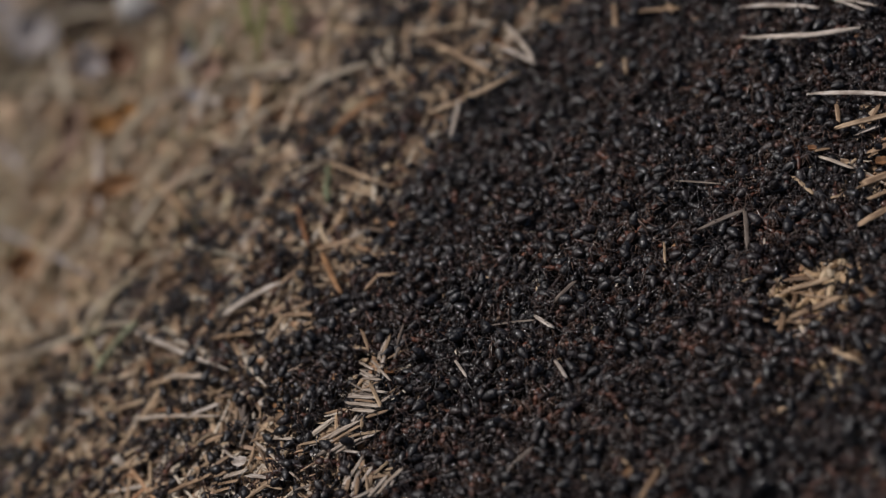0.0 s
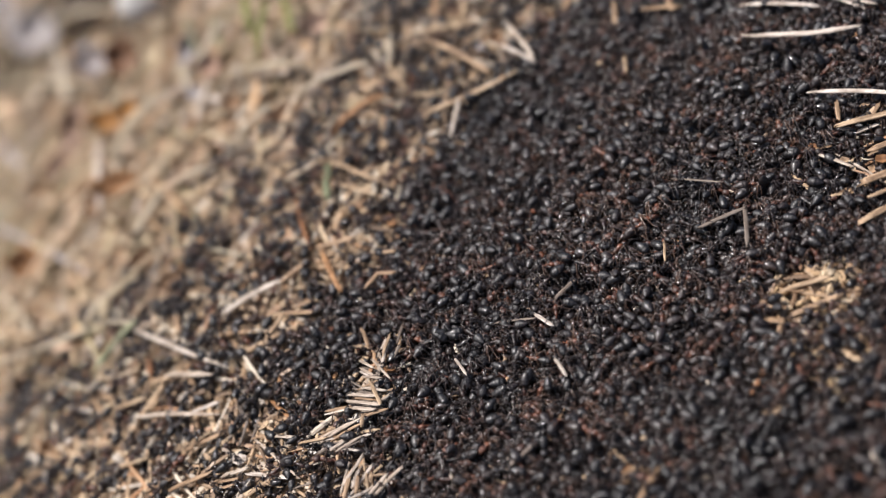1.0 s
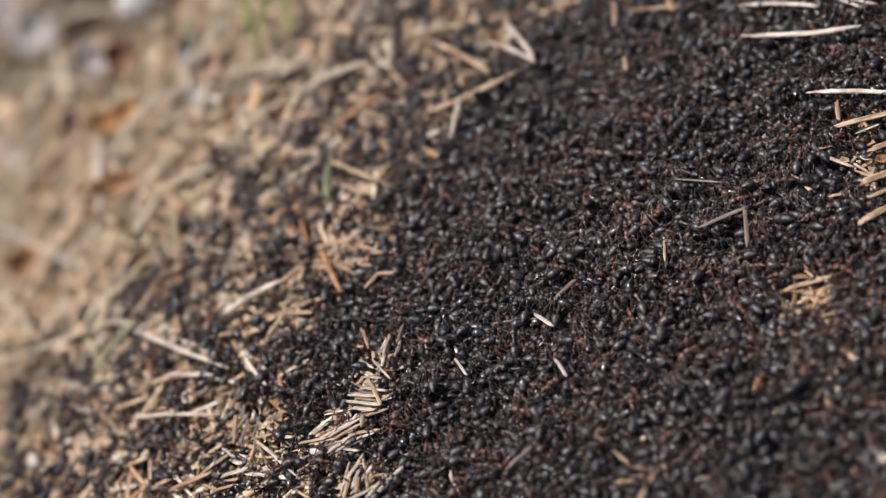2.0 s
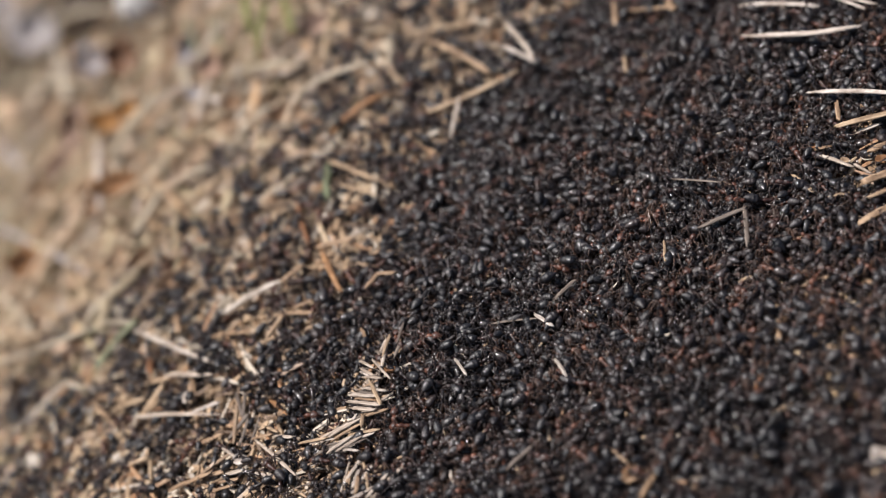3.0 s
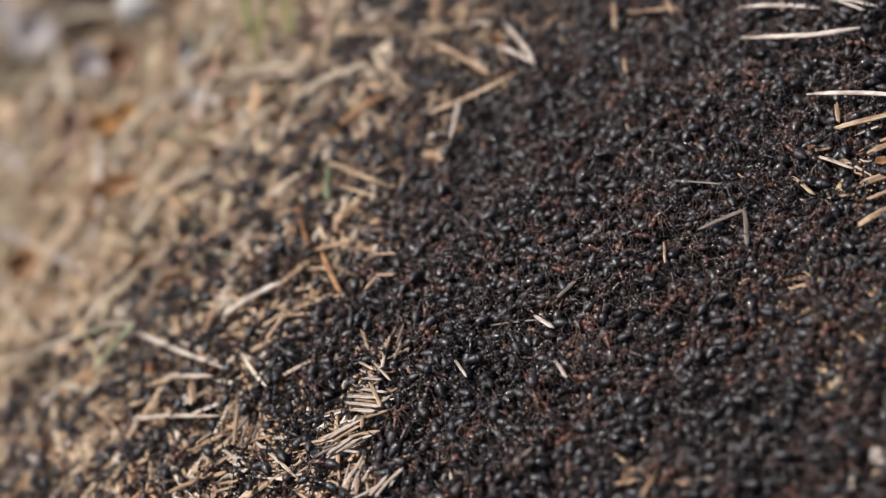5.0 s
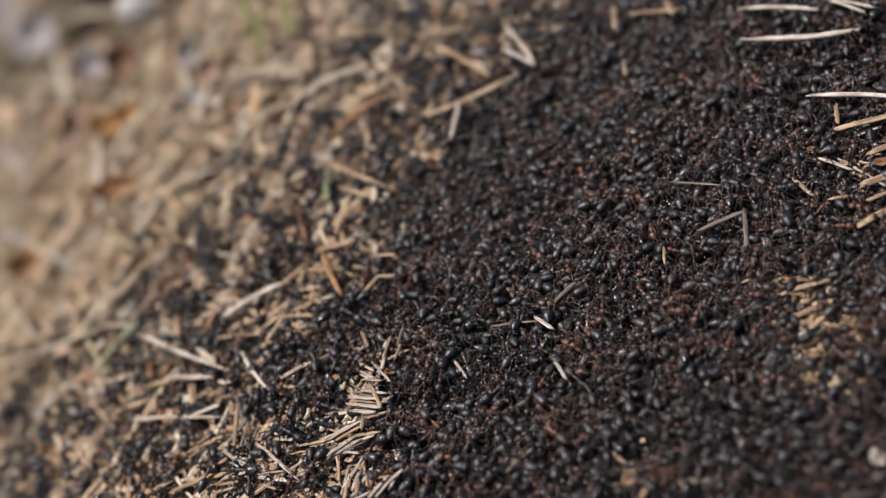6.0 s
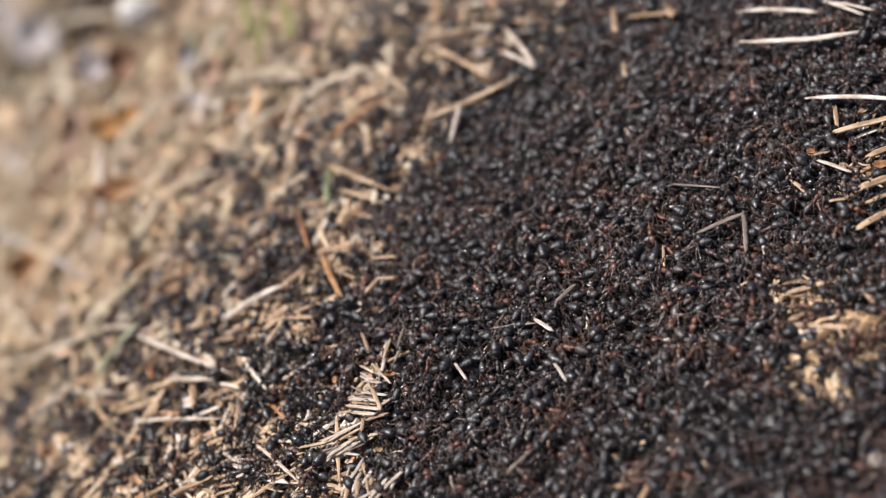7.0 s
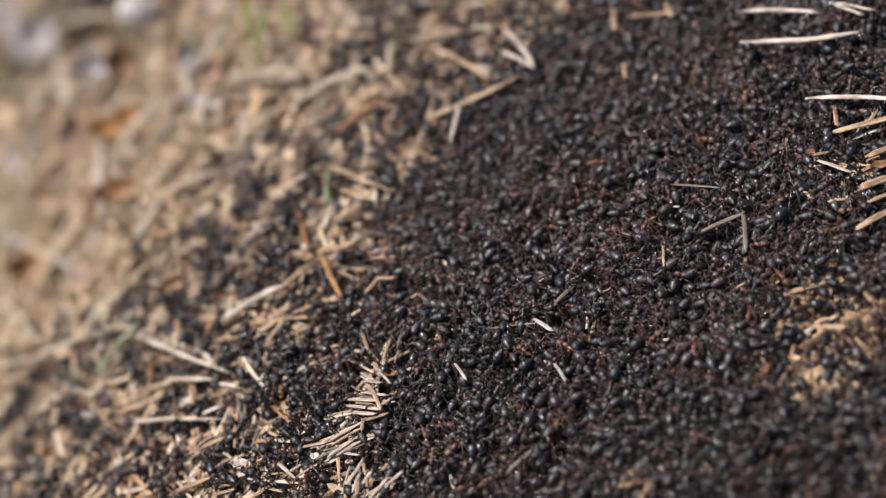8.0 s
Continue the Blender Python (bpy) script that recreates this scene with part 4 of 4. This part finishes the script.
# broken needles in the bare patch
needle(68.0, -45.5, 3.8, 75.4, -50.5, 3.8, 1.63, -0.51, 0.6, TAN)
needle(75.5, -49.5, 3.8, 72.4, -61.2, 3.3, 1.37, -0.38, 0.6, TAN)
needle(72.7, -60.6, 3.3, 65.9, -71.3, 3.3, 1.22, 0.25, 0.6, RUST)
needle(76.3, -52.8, 3.8, 88.0, -49.2, 4.3, 1.62, 0.50, 0.6, TAN)
needle(75.9, -53.0, 3.3, 88.4, -57.3, 3.8, 1.74, 0.38, 0.6, TAN)
needle(89.9, -41.2, 3.8, 96.0, -50.8, 3.8, 1.37, 0.00, 0.6, TAN)
needle(75.6, -58.8, 3.8, 81.3, -55.4, 3.8, 1.11, 0.00, 0.6, PALE)
needle(69.2, -54.5, 3.3, 70.3, -62.8, 3.3, 0.99, 0.00, 0.6, TAN)
needle(80.8, -58.3, 3.3, 88.9, -68.5, 3.8, 1.71, 0.50, 0.6, TAN)
needle(75.8, -44.3, 3.8, 85.9, -44.4, 4.3, 1.39, 0.00, 0.6, TAN)
needle(74.1, -63.8, 3.3, 79.6, -57.8, 3.3, 1.47, 0.25, 0.6, RUST)
needle(79.4, -67.8, 3.3, 81.9, -78.8, 3.3, 1.20, 0.25, 0.6, TAN)
needle(67.5, -65.5, 3.3, 72.5, -65.7, 3.3, 1.11, 0.00, 0.6, TAN)
needle(92.2, -46.7, 3.3, 95.6, -55.2, 3.3, 1.73, 0.00, 0.6, TAN)
needle(66.8, -76.8, 3.3, 73.2, -75.5, 3.3, 1.33, 0.37, 0.6, TAN)
# bits at the lower edge
needle(36.7, -78.1, 4.6, 39.9, -81.9, 4.6, 0.97, 0.13, 0.6, TAN)
needle(45.6, -85.7, 4.6, 40.9, -93.0, 5.2, 1.31, 0.13, 0.6, TAN)
needle(48.4, -87.8, 3.4, 57.5, -89.2, 3.4, 1.42, 0.13, 0.6, GREY)
needle(36.5, -86.7, 4.6, 41.1, -86.9, 4.8, 1.08, 0.13, 0.6, TAN)
chip(40.6, -85.4, 4.4, 7.45, 4.09, 20, 20, TAN)
chip(39.5, -84.2, 5, 3.61, 2.41, 50, 25, RUST)
chip(89.1, -91.8, 3.5, 5.08, 4.62, 40, 20, PALE)
chip(-11.8, -38.0, 3.5, 4.05, 2.70, 90, 25, RUST)
chip(-16.3, -16.2, 3, 3.37, 1.97, 30, 20, RUST)
chip(-13.2, 11.2, 3, 2.92, 2.05, 0, 10, RUST)
chip(79.6, -44.6, 3.5, 4.79, 2.02, 10, 10, TAN)
chip(-66.7, -22.8, 3, 3.20, 2.62, 0, 20, PALE)
chip(-30.2, -57.4, 3.5, 2.65, 2.12, 0, 20, WHITE)
chip(-9.1, 38.8, 2.5, 6.09, 3.35, 0, 20, TAN)
chip(-20.0, 21.0, 2, 10.44, 5.37, 10, 15, LEAF)
chip(-18.6, 26.1, 3, 7.51, 3.01, 20, 15, TAN)
chip(10.1, 71.9, 3, 3.47, 2.84, 0, 20, ASH)
chip(-25.5, 46.6, 2.5, 7.78, 3.42, 20, 20, TAN)
chip(-44.1, 34.3, 2, 4.04, 6.21, 0, 20, TAN)
chip(-69.9, 44.9, 3, 4.20, 8.08, 10, 20, TAN)
chip(34.7, -27.2, 3.6, 1.60, 1.20, 0, 10, WHITE)
chip(27.5, -17.0, 3.6, 1.63, 1.22, 0, 10, WHITE)
chip(31.3, 8.4, 3.6, 2.27, 1.42, 0, 10, ASH)
chip(-10.3, 22.1, 3, 2.97, 2.08, 40, 20, ASH)
chip(-57.2, 53.1, 2, 4.20, 9.69, 20, 30, TAN)
chip(-31.4, 70.3, 2, 9.71, 3.88, 30, 20, LEAF)
chip(93.0, -20.6, 3, 5.20, 2.34, 20, 20, TAN)
chip(77.7, -63.9, 2, 5.62, 3.66, 30, 20, TAN)
chip(89.1, -58.2, 2, 6.14, 3.68, -30, 20, LEAF)
# grass, straws and leaves at the foot of the mound
straw(-163.0, 143.4, 10, -105.3, 52.1, 8, 2.81, 0.28, 2.0, ASH)
straw(-105.3, 106.3, 14, -88.4, 122.1, 14, 3.99, 0.40, 2, STRAW)
straw(-162.7, 270.7, 20, -118.6, 198.0, 22, 5.72, 0.60, 2, STRAW)
straw(-88.0, 147.6, 9, -76.4, 101.3, 8, 2.73, 0.27, 2.0, STRAW)
straw(-66.8, 105.1, 10, -41.1, 86.5, 10, 3.39, 0.60, 2, STRAW)
straw(-99.9, 164.6, 16, -92.8, 163.1, 16, 2.31, 0.29, 2.0, STRAW)
straw(-199.4, 290.6, 18, -117.0, 154.7, 16, 4.35, 0.67, 2.0, STRAW)
straw(-54.0, 116.7, 20, -56.1, 100.9, 12, 2.06, 0.34, 2.0, FRESH)
straw(-62.0, 129.0, 22, -58.5, 112.4, 14, 2.45, 0.26, 2.0, FRESH)
straw(-49.3, 121.8, 16, -45.1, 108.1, 10, 2.07, 0.26, 2.0, FRESH)
straw(-105.3, 26.9, 6, -93.9, 39.9, 7, 1.97, 0.33, 2.0, STRAW)
straw(-148.9, 93.4, 7, -126.2, 50.9, 6, 2.55, 0.27, 2.0, STRAW)
straw(-30.7, 56.4, 4, -14.8, 63.3, 5, 1.89, 0.24, 2.0, RUST)
straw(-21.7, 78.7, 7, -43.5, 78.3, 6, 2.28, 0.41, 2.0, STRAW)
straw(-16.3, 55.8, 3, -11.3, 58.6, 3, 1.57, 0.16, 2.0, STRAW)
straw(-81.8, 69.6, 7, -65.8, 65.3, 6, 2.34, 0.33, 2.0, STRAW)
straw(-104.8, 89.4, 9, -104.3, 112.0, 9, 3.25, 0.13, 0.6, STRAW)
straw(-75.2, 94.7, 9, -73.2, 114.4, 9, 2.63, 0.26, 2.0, PALE)
straw(-78.4, 118.1, 14, -69.1, 134.0, 16, 2.69, 0.36, 2.0, STRAW)
straw(-90.9, 55.9, 8, -82.0, 71.9, 7, 2.52, 0.25, 2.0, STRAW)
straw(-136.1, 175.4, 16, -153.1, 234.9, 18, 4.18, 0.32, 2.0, STRAW)
straw(-56.2, 61.0, 3, -32.0, 49.8, 4, 1.60, 0.32, 2.0, TAN)
straw(-149.8, 143.9, 12, -131.8, 159.2, 10, 4.03, 0.13, 0.6, TAN)
straw(-185.3, 232.1, 12, -145.2, 143.4, 10, 3.58, 0.43, 2.0, ASH)
straw(-60.6, 75.9, 6, -51.5, 82.0, 7, 2.33, 0.25, 2.0, STRAW)
straw(-15.4, 88.5, 6, -15.1, 72.9, 4, 1.94, 0.00, 2.0, STRAW)
straw(-114.4, 32.6, 5, -95.3, 22.2, 6, 1.64, 0.16, 2.0, GREEN)
straw(-67.6, 89.1, 4, -36.0, 64.5, 4, 1.99, 0.33, 2.0, TAN)
straw(-75.0, 141.5, 14, -70.7, 128.1, 10, 2.18, 0.27, 2.0, GREEN)
straw(-85.8, 155.8, 14, -79.5, 133.1, 10, 2.23, 0.37, 2.0, GREEN)
leaf(-176.9, 288.0, 20, 20.46, 23.39, 80, 10, ASH)
leaf(-235.9, 443.5, 20, 33.19, 18.10, 0, 10, ASH)
leaf(-127.8, 184.6, 18, 13.51, 12.69, 30, 20, ASH)
leaf(-111.6, 163.7, 18, 11.75, 15.27, 10, 15, LEAF)
leaf(-112.6, 130.1, 16, 10.92, 8.28, 10, 15, ORANGE)
leaf(-103.7, 127.1, 14, 8.18, 6.32, 20, 15, ORANGE)
leaf(-129.5, 150.1, 14, 7.90, 18.17, -12, 10, PINK)
leaf(-131.7, 132.3, 12, 6.59, 9.70, -20, 10, PINK)
leaf(-101.4, 84.8, 14, 16.11, 8.05, 15, 15, RUST)
leaf(-109.5, 85.3, 12, 10.63, 7.80, 40, 15, LEAF)
leaf(-133.8, 82.3, 14, 13.09, 12.00, 0, 15, RUST)
leaf(-87.1, 42.0, 8, 7.50, 5.54, 20, 20, LEAF)
leaf(-73.9, 119.2, 10, 7.85, 7.85, 0, 10, PINK)
leaf(-78.0, 108.5, 10, 7.06, 4.94, 0, 10, ASH)
leaf(-38.3, 110.1, 7, 8.55, 7.53, 20, 20, PINK)
leaf(-46.5, 73.4, 6, 8.19, 4.59, 20, 20, LEAF)
leaf(-76.1, 24.7, 6, 8.17, 5.34, 30, 20, LEAF)
leaf(-47.3, 13.8, 4, 6.63, 4.22, 20, 20, LEAF)
leaf(-107.9, -11.9, 4, 6.22, 4.04, -30, 20, RUST)
leaf(-125.2, 26.3, 5, 6.06, 9.09, 10, 20, TAN)
leaf(-154.2, 207.8, 10, 9.64, 6.13, 0, 30, LEAF)
leaf(15.2, 74.7, 4, 4.74, 3.79, 20, 20, RUST)
leaf(-84.1, 139.4, 12, 5.55, 12.96, -15, 10, ASH)
leaf(-63.8, 91.9, 9, 6.82, 5.12, 10, 10, LEAF)

far_litter()


# ---- what moves ----
def motions():
    rng = random.Random(99)
    for ob, x, y in ANTS:
        walk(ob, roam(x, y, rng, rng.random() < 0.16))
        if ob.name.startswith("wood_ant"):
            phase = rng.uniform(0, 6.28)
            beat = rng.uniform(1.5, 4.5)
            times = [0.4 * k for k in range(21)]
            legs = [c for c in ob.children if c.name.startswith("leg")]
            for i, c in enumerate(legs):
                home = c.matrix_basis.copy()
                sign = 1 if (i + (i >= 3)) % 2 else -1
                walk(c, [(t, home @ pose(0, 0, 0, 7 * math.sin(beat * t + phase + i), 0, sign * 17 * math.sin(beat * t + phase) + rng.gauss(0, 4))) for t in times])
            for c in ob.children:
                if c.name.startswith("antenna"):
                    home = c.matrix_basis.copy()
                    walk(c, [(t, home @ pose(0, 0, 0, 0, rng.gauss(0, 11), rng.gauss(0, 16))) for t in times])
                elif c.name.startswith("head"):
                    home = c.matrix_basis.copy()
                    walk(c, [(t, home @ pose(0, 0, 0, 0, rng.gauss(0, 7), rng.gauss(0, 10))) for t in times[::2]])


motions()
